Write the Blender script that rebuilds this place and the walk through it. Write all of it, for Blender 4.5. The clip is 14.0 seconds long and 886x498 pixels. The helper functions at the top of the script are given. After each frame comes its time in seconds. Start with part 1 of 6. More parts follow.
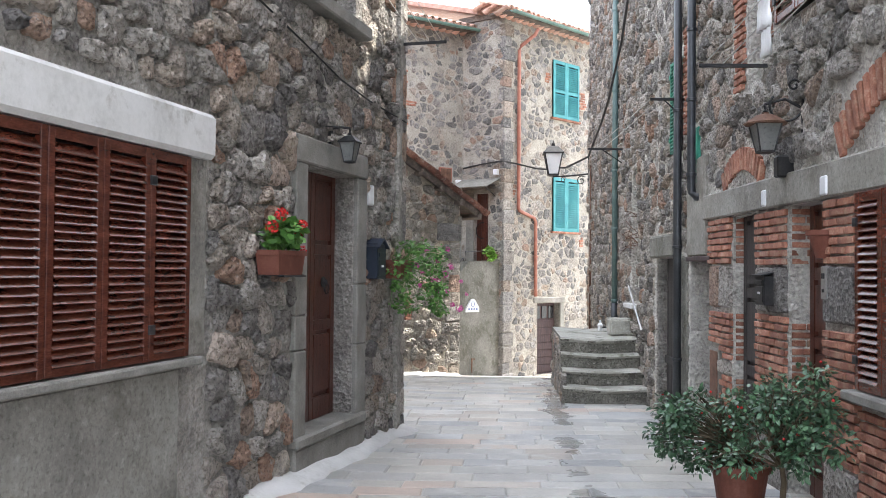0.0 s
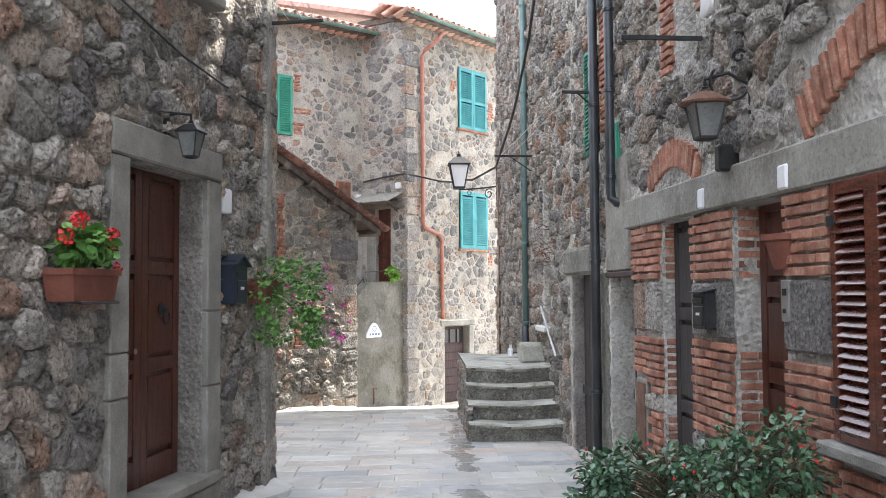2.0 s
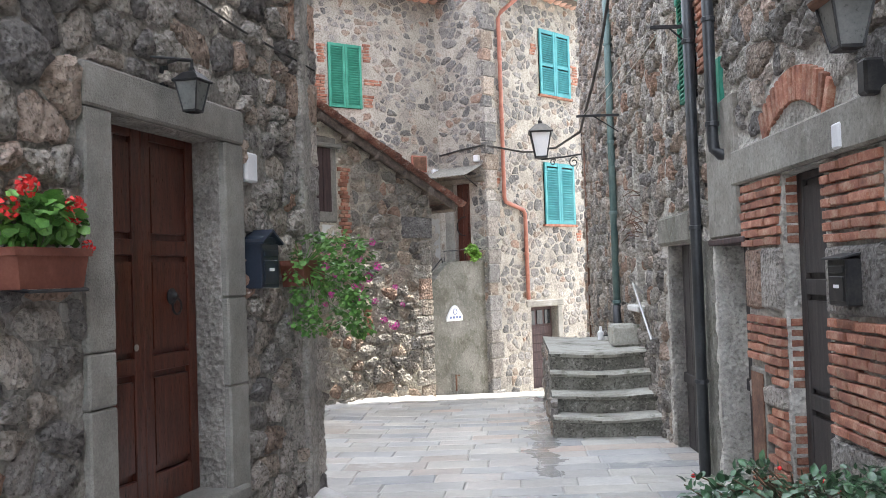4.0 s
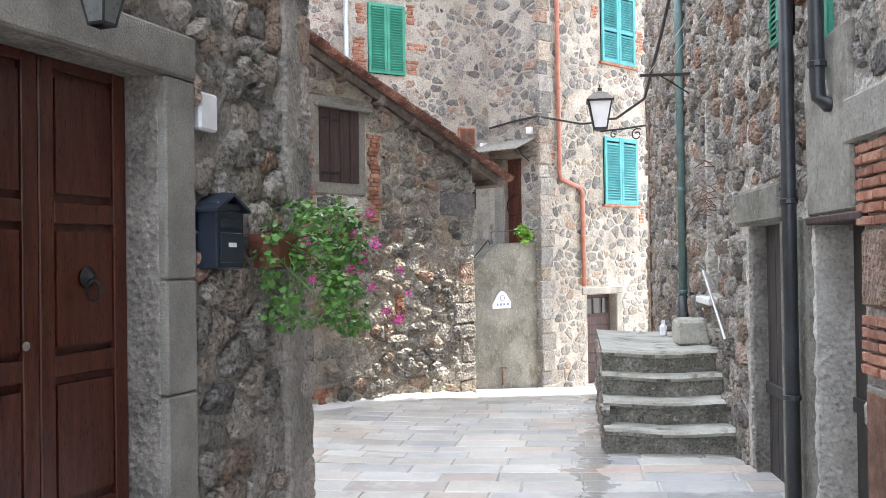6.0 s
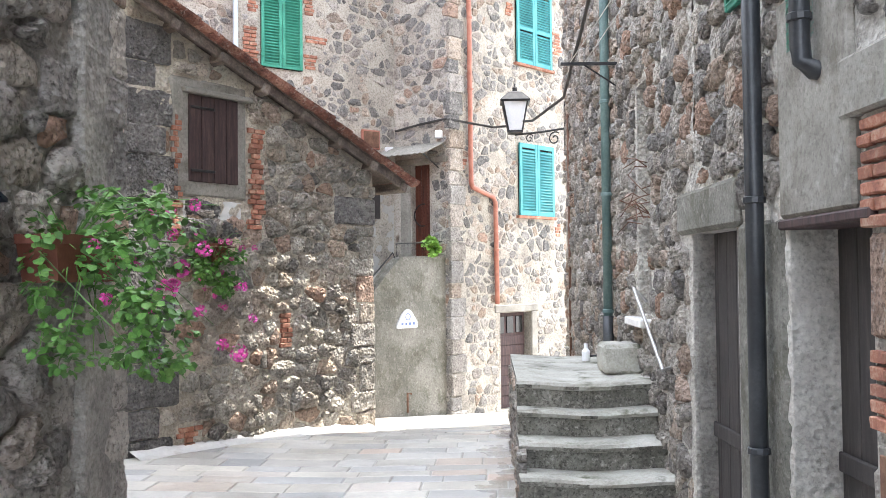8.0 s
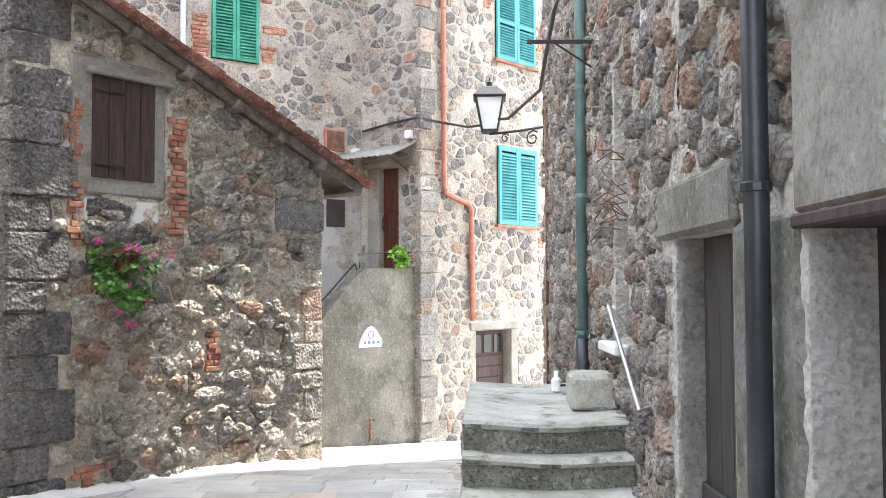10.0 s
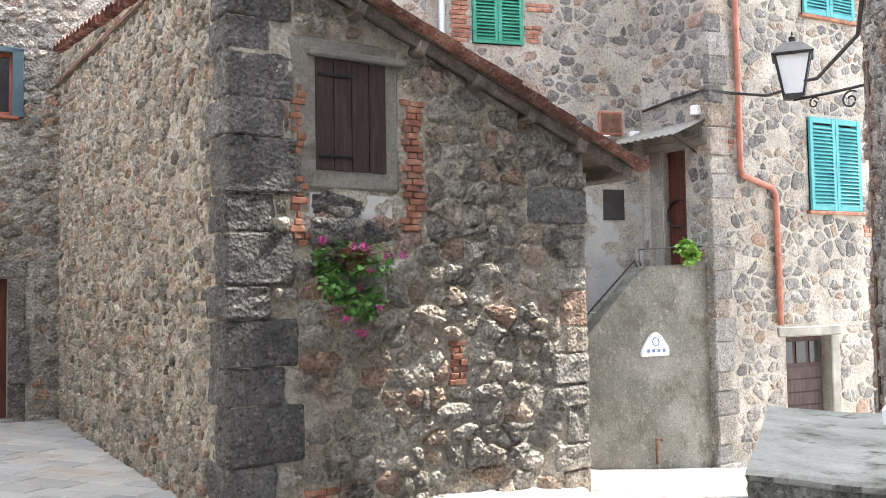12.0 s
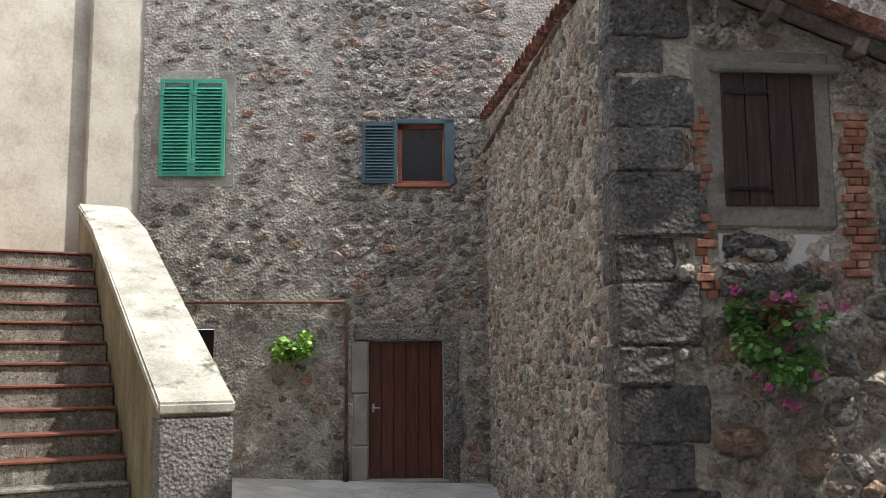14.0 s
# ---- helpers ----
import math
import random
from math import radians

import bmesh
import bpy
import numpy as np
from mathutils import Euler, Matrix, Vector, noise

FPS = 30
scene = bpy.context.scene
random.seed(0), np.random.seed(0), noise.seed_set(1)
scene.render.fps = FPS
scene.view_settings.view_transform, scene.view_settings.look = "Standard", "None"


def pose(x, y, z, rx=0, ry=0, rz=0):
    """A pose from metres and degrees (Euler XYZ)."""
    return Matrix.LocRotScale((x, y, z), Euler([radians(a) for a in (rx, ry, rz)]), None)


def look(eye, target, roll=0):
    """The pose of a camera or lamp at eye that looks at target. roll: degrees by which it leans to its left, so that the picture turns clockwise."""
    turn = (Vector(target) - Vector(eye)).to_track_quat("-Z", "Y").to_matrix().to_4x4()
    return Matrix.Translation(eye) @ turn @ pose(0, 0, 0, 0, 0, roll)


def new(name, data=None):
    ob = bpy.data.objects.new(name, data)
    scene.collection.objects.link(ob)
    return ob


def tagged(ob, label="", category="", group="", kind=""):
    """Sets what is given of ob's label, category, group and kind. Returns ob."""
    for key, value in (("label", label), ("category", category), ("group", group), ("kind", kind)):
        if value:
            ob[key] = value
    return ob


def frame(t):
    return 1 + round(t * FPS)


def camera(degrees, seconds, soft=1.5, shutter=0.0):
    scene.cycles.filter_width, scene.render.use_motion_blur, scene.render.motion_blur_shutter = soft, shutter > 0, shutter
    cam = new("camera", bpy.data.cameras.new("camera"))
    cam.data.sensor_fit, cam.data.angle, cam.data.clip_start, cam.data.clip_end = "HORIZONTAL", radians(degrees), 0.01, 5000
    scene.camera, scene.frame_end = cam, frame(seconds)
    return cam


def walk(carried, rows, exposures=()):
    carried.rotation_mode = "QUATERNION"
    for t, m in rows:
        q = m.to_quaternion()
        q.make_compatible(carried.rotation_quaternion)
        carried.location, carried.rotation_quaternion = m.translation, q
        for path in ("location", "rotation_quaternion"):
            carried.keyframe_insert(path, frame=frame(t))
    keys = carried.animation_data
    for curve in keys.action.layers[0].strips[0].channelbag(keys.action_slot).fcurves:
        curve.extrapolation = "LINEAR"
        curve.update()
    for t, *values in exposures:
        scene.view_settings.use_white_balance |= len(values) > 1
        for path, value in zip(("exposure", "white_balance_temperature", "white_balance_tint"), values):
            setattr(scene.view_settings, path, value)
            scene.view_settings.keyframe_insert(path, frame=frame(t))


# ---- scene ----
cam = camera(51.9, 14.0, 0.8)
METRES, EYE, TILT, LEAN, TURN = 10.4, 1.65, 0.0, 0.0, 4.0
ROWS = [
    (0.0, 0.0, 0.0, 0.0, -0.01, 1.31, -0.52),
    (0.5, 0.0066, 0.041, -0.0003, -0.12, 0.95, 0.6),
    (1.0, 0.0142, 0.0817, -0.0009, -0.77, 0.65, 0.13),
    (1.5, 0.0215, 0.1197, -0.0011, -3.23, 2.46, -0.12),
    (2.0, 0.0324, 0.1569, -0.0006, -5.4, 2.68, 0.33),
    (2.5, 0.043, 0.1898, -0.0016, -4.86, 2.21, 0.22),
    (3.0, 0.0492, 0.2215, -0.0034, -4.67, 1.5, 1.42),
    (3.5, 0.0556, 0.251, -0.004, -1.98, 1.58, 1.78),
    (6.0, 0.0882, 0.435, -0.0061, 4.38, 0.64, 0.83),
    (6.5, 0.0878, 0.477, -0.0084, 5.36, -0.2, 0.38),
    (7.0, 0.0874, 0.5152, -0.0082, 5.76, 0.47, 1.27),
    (7.5, 0.0912, 0.5526, -0.0078, 1.2, 1.09, 1.14),
    (8.0, 0.1007, 0.5838, -0.0077, -0.99, 1.55, 0.61),
    (10.5, 0.1588, 0.7577, -0.0078, -0.92, 2.48, 0.02),
    (11.0, 0.1657, 0.7945, -0.0091, 5.84, 2.45, 0.23),
    (11.5, 0.1698, 0.8321, -0.0083, 11.79, 2.83, 1.38),
    (12.0, 0.174, 0.8674, -0.0081, 18.1, 2.66, 0.93),
    (12.5, 0.1726, 0.8963, -0.0104, 24.49, 3.04, 1.49),
    (13.0, 0.1702, 0.9223, -0.0093, 32.06, 3.79, 1.43),
    (13.5, 0.1672, 0.9497, -0.0088, 40.34, 4.56, 0.33),
    (14.0, 0.1592, 0.9754, -0.0117, 46.65, 7.13, 0.39),
]
EXPO = [(0.0, 1.5), (3.7, 1.55), (6.5, 1.9), (8.2, 2.0), (10.5, 2.0), (11.0, 1.85), (12.5, 1.75), (13.0, 1.65), (13.5, 1.15), (14.0, 0.65)]
walk(cam, [(t, pose(0, 0, EYE, TILT, LEAN, TURN) @ pose(METRES * x, METRES * y, METRES * z, 90 + pitch, roll, yaw)) for t, x, y, z, yaw, pitch, roll in ROWS], EXPO)

# ---- light ----
SUN_AZ, SUN_EL = 45.0, 54.0   # degrees from +x towards +y, and above the horizon
world = bpy.data.worlds.new("sky")
scene.world = world
world.use_nodes = True
wn = world.node_tree.nodes
wl = world.node_tree.links
sky = wn.new("ShaderNodeTexSky")
sky.sky_type, sky.sun_disc = "NISHITA", False
sky.sun_elevation, sky.sun_rotation = radians(SUN_EL), radians(90 - SUN_AZ)
sky.dust_density, sky.air_density = 4.0, 1.2
hazy = wn.new("ShaderNodeMix")
hazy.data_type = "RGBA"
hazy.inputs[0].default_value = 0.72
hazy.inputs[7].default_value = (10.2, 11.0, 12.6, 1)
wl.new(sky.outputs[0], hazy.inputs[6])
wl.new(hazy.outputs[2], wn["Background"].inputs[0])
wn["Background"].inputs[1].default_value = 0.15
sun = new("sun", bpy.data.lights.new("sun", "SUN"))
sun.data.energy, sun.data.angle, sun.data.color = 4.2, radians(0.6), (1.0, 0.95, 0.86)
az, el = radians(SUN_AZ), radians(SUN_EL)
sun.matrix_world = look((6, 16, 20), (6 - math.cos(az) * math.cos(el), 16 - math.sin(az) * math.cos(el), 20 - math.sin(el)))


# ---- materials ----
def ramp(nt, stops, fac):
    r = nt.nodes.new("ShaderNodeValToRGB")
    while len(r.color_ramp.elements) < len(stops):
        r.color_ramp.elements.new(0.5)
    for e, (p, c) in zip(r.color_ramp.elements, stops):
        e.position, e.color = p, (*c, 1)
    nt.links.new(fac, r.inputs[0])
    return r.outputs[0]


def mat(name, stops, scale=6.0, fine=60.0, rough=0.8, metal=0.0, bump=0.3, dist=0.01, bscale=None, vary=0.0, stain=0.0, stretch=(1, 1, 1), pits=0.0, spots=None, wet=False, tone=None, grit=0.0):
    """A surface whose colour wanders over the stops at two scales; vary: change from piece to piece; tone: stops that
    the pieces choose from; pits: pocked relief; spots: (colour, scale, threshold); grit: dark pits and pale lichen specks."""
    m = bpy.data.materials.new(name)
    m.use_nodes = True
    nt = m.node_tree
    N, L = nt.nodes, nt.links
    b = N["Principled BSDF"]
    geo = N.new("ShaderNodeNewGeometry")
    mp = N.new("ShaderNodeMapping")
    mp.inputs["Scale"].default_value = stretch
    L.new(geo.outputs["Position"], mp.inputs[0])

    def nz(sc, detail=4.0, rg=0.6):
        n = N.new("ShaderNodeTexNoise")
        n.inputs["Scale"].default_value, n.inputs["Detail"].default_value, n.inputs["Roughness"].default_value = sc, detail, rg
        L.new(mp.outputs[0], n.inputs["Vector"])
        return n.outputs[0]

    def mth(op, a, c, clamp=False):
        n = N.new("ShaderNodeMath")
        n.operation, n.use_clamp = op, clamp
        for k, v in enumerate((a, c)):
            if isinstance(v, (int, float)):
                n.inputs[k].default_value = v
            else:
                L.new(v, n.inputs[k])
        return n.outputs[0]

    def mix(mode, fac, a, c):
        n = N.new("ShaderNodeMix")
        n.data_type, n.blend_type = "RGBA", mode
        for k, v in ((0, fac), (6, a), (7, c)):
            if isinstance(v, (int, float)):
                n.inputs[k].default_value = v
            elif isinstance(v, tuple):
                n.inputs[k].default_value = (*v, 1)
            else:
                L.new(v, n.inputs[k])
        return n.outputs[2]

    big, small = nz(scale), nz(fine, 5.0, 0.7)
    f = mth("ADD", mth("MULTIPLY", big, 0.6), mth("MULTIPLY", small, 0.4))
    f = mth("MULTIPLY_ADD", f, 3.0, True)
    f.node.inputs[2].default_value = -1.0
    col = ramp(nt, stops, f)
    oi = N.new("ShaderNodeObjectInfo")
    rnd = mth("FRACT", mth("ADD", oi.outputs["Random"], mth("MULTIPLY", geo.outputs["Random Per Island"], 7.31)), 0)
    if tone:
        col = mix("MULTIPLY", 0.85, ramp(nt, tone, rnd), col)
    if vary:
        v = mth("MULTIPLY_ADD", mth("FRACT", mth("MULTIPLY", rnd, 5.7), 0), 2 * vary)
        v.node.inputs[2].default_value = 1 - vary
        cmb = N.new("ShaderNodeCombineColor")
        for k in range(3):
            L.new(v, cmb.inputs[k])
        col = mix("MULTIPLY", 1.0, col, cmb.outputs[0])
    if spots:
        c, sc, th = spots
        s = mth("MULTIPLY", mth("SUBTRACT", nz(sc, 6.0, 0.65), th), 9.0, True)
        col = mix("MIX", s, col, c)
    if grit:
        g = nz(34.0, 8.0, 0.72)
        dark = mth("MULTIPLY", mth("SUBTRACT", 0.50, g), 15.0 * grit, True)
        col = mix("MULTIPLY", dark, col, (0.38, 0.37, 0.36))
        pale = mth("MULTIPLY", mth("SUBTRACT", nz(15.0, 9.0, 0.76), 0.545), 13.0 * grit, True)
        col = mix("MIX", mth("MULTIPLY", pale, 0.8), col, (0.56, 0.53, 0.48))
    if stain:
        n2 = N.new("ShaderNodeTexNoise")
        n2.inputs["Scale"].default_value, n2.inputs["Detail"].default_value = 1.1, 3.0
        L.new(geo.outputs["Position"], n2.inputs["Vector"])
        s = mth("MULTIPLY", mth("SUBTRACT", n2.outputs[0], 0.5), 3.2 * stain, True)
        col = mix("MIX", s, col, (0.05, 0.045, 0.04))
    L.new(col, b.inputs["Base Color"])
    b.inputs["Metallic"].default_value = metal
    rr = mth("MULTIPLY_ADD", small, 0.25)
    rr.node.inputs[2].default_value = rough - 0.12
    if wet:
        sep = N.new("ShaderNodeSeparateXYZ")
        L.new(geo.outputs["Position"], sep.inputs[0])
        line = mth("ABSOLUTE", mth("SUBTRACT", sep.outputs[0], 0.72), 0)
        w = mth("ADD", mth("MULTIPLY", line, -1.6), mth("MULTIPLY", nz(1.6), 1.9))
        w = mth("MULTIPLY", mth("SUBTRACT", w, 0.72), 3.5, True)
        gate = mth("MULTIPLY", mth("SUBTRACT", 18.6, sep.outputs[1]), 1.5, True)
        w = mth("MULTIPLY", w, gate)
        rr = mth("SUBTRACT", rr, mth("MULTIPLY", w, 0.5), True)
        col = mix("MULTIPLY", mth("MULTIPLY", w, 0.75), col, (0.42, 0.42, 0.43))
        L.new(col, b.inputs["Base Color"])
    L.new(rr, b.inputs["Roughness"])
    h = mth("ADD", mth("MULTIPLY", nz(bscale or fine * 0.5, 8.0, 0.74), 1.0), mth("MULTIPLY", small, 0.5))
    if pits:
        vo = N.new("ShaderNodeTexVoronoi")
        vo.inputs["Scale"].default_value = pits
        L.new(mp.outputs[0], vo.inputs["Vector"])
        h = mth("ADD", h, mth("MULTIPLY", vo.outputs[0], 1.1))
    bp = N.new("ShaderNodeBump")
    bp.inputs["Strength"].default_value, bp.inputs["Distance"].default_value = bump, dist
    L.new(h, bp.inputs["Height"])
    L.new(bp.outputs[0], b.inputs["Normal"])
    return m


GREYS = [(0.0, (0.34, 0.33, 0.33)), (0.3, (0.52, 0.50, 0.48)), (0.6, (0.72, 0.69, 0.65)), (0.85, (0.60, 0.52, 0.45)), (0.95, (0.66, 0.44, 0.34)), (1.0, (0.88, 0.84, 0.78))]
PALE = [(0.0, (0.46, 0.45, 0.44)), (0.3, (0.68, 0.66, 0.62)), (0.6, (0.88, 0.85, 0.80)), (0.85, (0.80, 0.70, 0.60)), (0.95, (0.74, 0.52, 0.42)), (1.0, (0.98, 0.95, 0.90))]
TOWN = [(0.0, (0.30, 0.30, 0.305)), (0.4, (0.52, 0.51, 0.50)), (0.75, (0.62, 0.58, 0.54)), (0.92, (0.66, 0.54, 0.44)), (1.0, (0.58, 0.40, 0.32))]
m_stone_l = mat("rough_trachyte", [(0.0, (0.28, 0.26, 0.24)), (0.5, (0.78, 0.73, 0.68)), (1.0, (0.85, 0.82, 0.77))], 7, 42, 0.9, bump=1.0, dist=0.05, bscale=16, pits=26, tone=GREYS, vary=0.2, grit=0.5)
m_mortar_l = mat("old_lime_mortar", [(0.0, (0.19, 0.178, 0.163)), (0.5, (0.38, 0.352, 0.315)), (1.0, (0.58, 0.545, 0.49))], 4, 46, 0.95, bump=1.0, dist=0.035, bscale=18, pits=24, grit=0.25)
m_stone_h = mat("hut_rubble", [(0.0, (0.26, 0.235, 0.21)), (0.5, (0.70, 0.645, 0.58)), (1.0, (0.85, 0.84, 0.80))], 7, 48, 0.9, bump=1.0, dist=0.05, bscale=16, pits=26, tone=PALE, vary=0.2, grit=0.42)
m_mortar_h = mat("ochre_mortar", [(0.0, (0.36, 0.31, 0.25)), (0.5, (0.66, 0.595, 0.495)), (1.0, (0.80, 0.76, 0.67))], 3, 45, 0.95, bump=1.0, dist=0.035, bscale=18, pits=24, grit=0.25)
m_stone_t = mat("town_rubble", [(0.0, (0.20, 0.19, 0.18)), (0.5, (0.46, 0.44, 0.42)), (1.0, (0.70, 0.68, 0.65))], 7, 44, 0.9, bump=0.9, dist=0.04, bscale=15, tone=TOWN, vary=0.25, grit=0.6)
m_mortar_t = mat("pale_lime_mortar", [(0.0, (0.22, 0.20, 0.175)), (0.5, (0.40, 0.365, 0.315)), (1.0, (0.54, 0.505, 0.45))], 2.0, 34, 0.95, bump=0.8, dist=0.035, bscale=16, grit=0.3)
m_stone_r = mat("grey_rubble", [(0.0, (0.23, 0.215, 0.20)), (0.5, (0.60, 0.56, 0.515)), (1.0, (0.80, 0.78, 0.74))], 7, 44, 0.9, bump=1.0, dist=0.05, bscale=16, pits=26, tone=GREYS, vary=0.22, grit=0.5)
m_mortar_r = mat("grey_mortar", [(0.0, (0.32, 0.30, 0.27)), (0.5, (0.57, 0.54, 0.49)), (1.0, (0.77, 0.74, 0.68))], 3, 40, 0.95, bump=1.0, dist=0.035, bscale=18, pits=24, grit=0.25)
m_block = mat("basalt_block", [(0.0, (0.10, 0.094, 0.092)), (0.5, (0.23, 0.218, 0.213)), (1.0, (0.38, 0.36, 0.345))], 5, 50, 0.9, bump=1.0, dist=0.06, bscale=17, pits=30, vary=0.3, grit=0.5)
m_brick = mat("old_brick", [(0.0, (0.16, 0.065, 0.045)), (0.5, (0.33, 0.14, 0.09)), (1.0, (0.50, 0.34, 0.25))], 9, 60, 0.9, bump=0.6, dist=0.008, vary=0.3)
m_dress = mat("dressed_grey_stone", [(0.0, (0.14, 0.132, 0.118)), (0.5, (0.235, 0.223, 0.20)), (1.0, (0.34, 0.325, 0.295))], 3, 70, 0.85, bump=0.6, dist=0.008, bscale=45, pits=90)
m_plaster = mat("grey_cement_plaster", [(0.0, (0.165, 0.154, 0.135)), (0.5, (0.26, 0.245, 0.217)), (1.0, (0.36, 0.343, 0.308))], 1.6, 26, 0.9, bump=0.5, dist=0.02, bscale=18, spots=((0.17, 0.155, 0.13), 1.9, 0.52), grit=0.25)
m_plaster_pale = mat("pale_plaster", [(0.0, (0.326, 0.320, 0.306)), (0.5, (0.422, 0.415, 0.401)), (1.0, (0.490, 0.483, 0.469))], 1.8, 24, 0.9, bump=0.25, dist=0.01, bscale=18)
m_cement = mat("rough_cement_render", [(0.0, (0.095, 0.093, 0.075)), (0.5, (0.195, 0.188, 0.162)), (1.0, (0.30, 0.29, 0.26))], 1.6, 40, 0.95, bump=0.8, dist=0.025, bscale=24, spots=((0.12, 0.115, 0.088), 2.1, 0.53), grit=0.3)
m_white = mat("whitewash", [(0.0, (0.515, 0.506, 0.488)), (0.5, (0.644, 0.635, 0.616)), (1.0, (0.718, 0.708, 0.699))], 2.5, 24, 0.85, bump=0.35, dist=0.01, bscale=9, spots=((0.42, 0.40, 0.37), 4.0, 0.60))
m_court = mat("court_plaster", [(0.0, (0.286, 0.252, 0.204)), (0.5, (0.408, 0.374, 0.313)), (1.0, (0.490, 0.462, 0.408))], 1.6, 22, 0.9, bump=0.35, dist=0.012, bscale=12)
m_moss = mat("mossy_render", [(0.0, (0.09, 0.075, 0.04)), (0.5, (0.21, 0.18, 0.11)), (1.0, (0.36, 0.32, 0.23))], 2.2, 30, 0.95, bump=0.5, dist=0.012, stretch=(1, 1, 0.35))
m_flag = mat("paving_flagstone", [(0.0, (0.25, 0.245, 0.235)), (0.5, (0.42, 0.415, 0.40)), (1.0, (0.58, 0.57, 0.545))], 1.6, 26, 0.42, bump=0.5, dist=0.01, bscale=14, vary=0.16, wet=True, spots=((0.52, 0.505, 0.475), 2.2, 0.56),
             tone=[(0.0, (0.72, 0.73, 0.76)), (0.3, (0.90, 0.89, 0.87)), (0.55, (0.98, 0.94, 0.86)), (0.8, (0.80, 0.78, 0.76)), (0.93, (0.96, 0.84, 0.74)), (1.0, (0.92, 0.74, 0.64))])
m_joint = mat("paving_joint", [(0.0, (0.25, 0.24, 0.215)), (0.5, (0.42, 0.405, 0.37)), (1.0, (0.58, 0.565, 0.52))], 2, 40, 0.8, bump=0.6, dist=0.01, wet=True)
# step stone with lichen specks, darkened so riser shade is in its colour
m_riser = mat("shaded_lichen_riser", [(0.0, (0.08, 0.077, 0.065)), (0.5, (0.20, 0.193, 0.165)), (1.0, (0.36, 0.35, 0.31))], 4, 45, 0.95, bump=1.0, dist=0.02, bscale=24, grit=0.6)
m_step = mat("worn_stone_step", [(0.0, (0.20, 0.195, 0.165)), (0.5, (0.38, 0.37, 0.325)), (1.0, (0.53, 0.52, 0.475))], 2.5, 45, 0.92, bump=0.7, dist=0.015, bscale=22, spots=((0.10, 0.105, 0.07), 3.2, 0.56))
m_wood = mat("dark_red_varnished_wood", [(0.0, (0.030, 0.008, 0.005)), (0.5, (0.072, 0.019, 0.011)), (1.0, (0.125, 0.038, 0.022))], 5, 40, 0.30, bump=0.15, dist=0.004, stretch=(5, 5, 0.5))
m_wood_s = mat("brown_varnished_shutter", [(0.0, (0.048, 0.012, 0.007)), (0.5, (0.090, 0.024, 0.014)), (1.0, (0.15, 0.045, 0.028))], 5, 40, 0.22, bump=0.1, dist=0.003, stretch=(3, 0.6, 3))
m_wood_old = mat("weathered_plank", [(0.0, (0.022, 0.014, 0.014)), (0.5, (0.045, 0.024, 0.024)), (1.0, (0.085, 0.05, 0.045))], 5, 40, 0.75, bump=0.3, dist=0.004, stretch=(6, 6, 0.6))
m_wood_blk = mat("black_painted_wood", [(0.0, (0.016, 0.014, 0.014)), (0.5, (0.035, 0.03, 0.03)), (1.0, (0.07, 0.06, 0.057))], 5, 40, 0.6, bump=0.25, dist=0.004, stretch=(6, 6, 0.6))
m_beam = mat("grey_roof_timber", [(0.0, (0.05, 0.04, 0.035)), (0.5, (0.12, 0.095, 0.08)), (1.0, (0.23, 0.19, 0.16))], 5, 40, 0.85, bump=0.5, dist=0.006)
m_teal = mat("teal_shutter_paint", [(0.0, (0.025, 0.19, 0.22)), (0.5, (0.045, 0.27, 0.29)), (1.0, (0.08, 0.34, 0.36))], 3, 40, 0.55, bump=0.1, dist=0.003)
m_green = mat("green_shutter_paint", [(0.0, (0.02, 0.17, 0.12)), (0.5, (0.035, 0.25, 0.17)), (1.0, (0.07, 0.34, 0.24))], 3, 40, 0.5, bump=0.1, dist=0.003)
m_slate = mat("blue_grey_shutter_paint", [(0.0, (0.022, 0.045, 0.06)), (0.5, (0.035, 0.07, 0.09)), (1.0, (0.06, 0.10, 0.125))], 3, 40, 0.5, bump=0.1, dist=0.003)
m_iron = mat("black_iron", [(0.0, (0.012, 0.012, 0.013)), (0.5, (0.025, 0.025, 0.027)), (1.0, (0.055, 0.05, 0.047))], 8, 60, 0.5, metal=0.4, bump=0.2, dist=0.003)
m_pipe_blk = mat("black_pipe_paint", [(0.0, (0.016, 0.018, 0.022)), (0.5, (0.026, 0.029, 0.034)), (1.0, (0.05, 0.055, 0.06))], 4, 50, 0.4, bump=0.1, dist=0.003)
m_pipe_grn = mat("grey_green_pipe_paint", [(0.0, (0.06, 0.11, 0.11)), (0.5, (0.10, 0.16, 0.155)), (1.0, (0.17, 0.24, 0.23))], 4, 50, 0.5, bump=0.1, dist=0.003)
m_copper = mat("red_brown_copper_pipe", [(0.0, (0.22, 0.075, 0.05)), (0.5, (0.36, 0.14, 0.10)), (1.0, (0.47, 0.23, 0.17))], 4, 50, 0.5, metal=0.15, bump=0.1, dist=0.003)
m_gutter = mat("green_copper_gutter", [(0.0, (0.06, 0.13, 0.11)), (0.5, (0.11, 0.20, 0.17)), (1.0, (0.19, 0.29, 0.25))], 4, 50, 0.5, bump=0.1, dist=0.003)
m_tin = mat("galvanised_sheet", [(0.0, (0.30, 0.33, 0.36)), (0.5, (0.42, 0.46, 0.50)), (1.0, (0.55, 0.58, 0.61))], 4, 50, 0.5, metal=0.3, bump=0.1, dist=0.003)
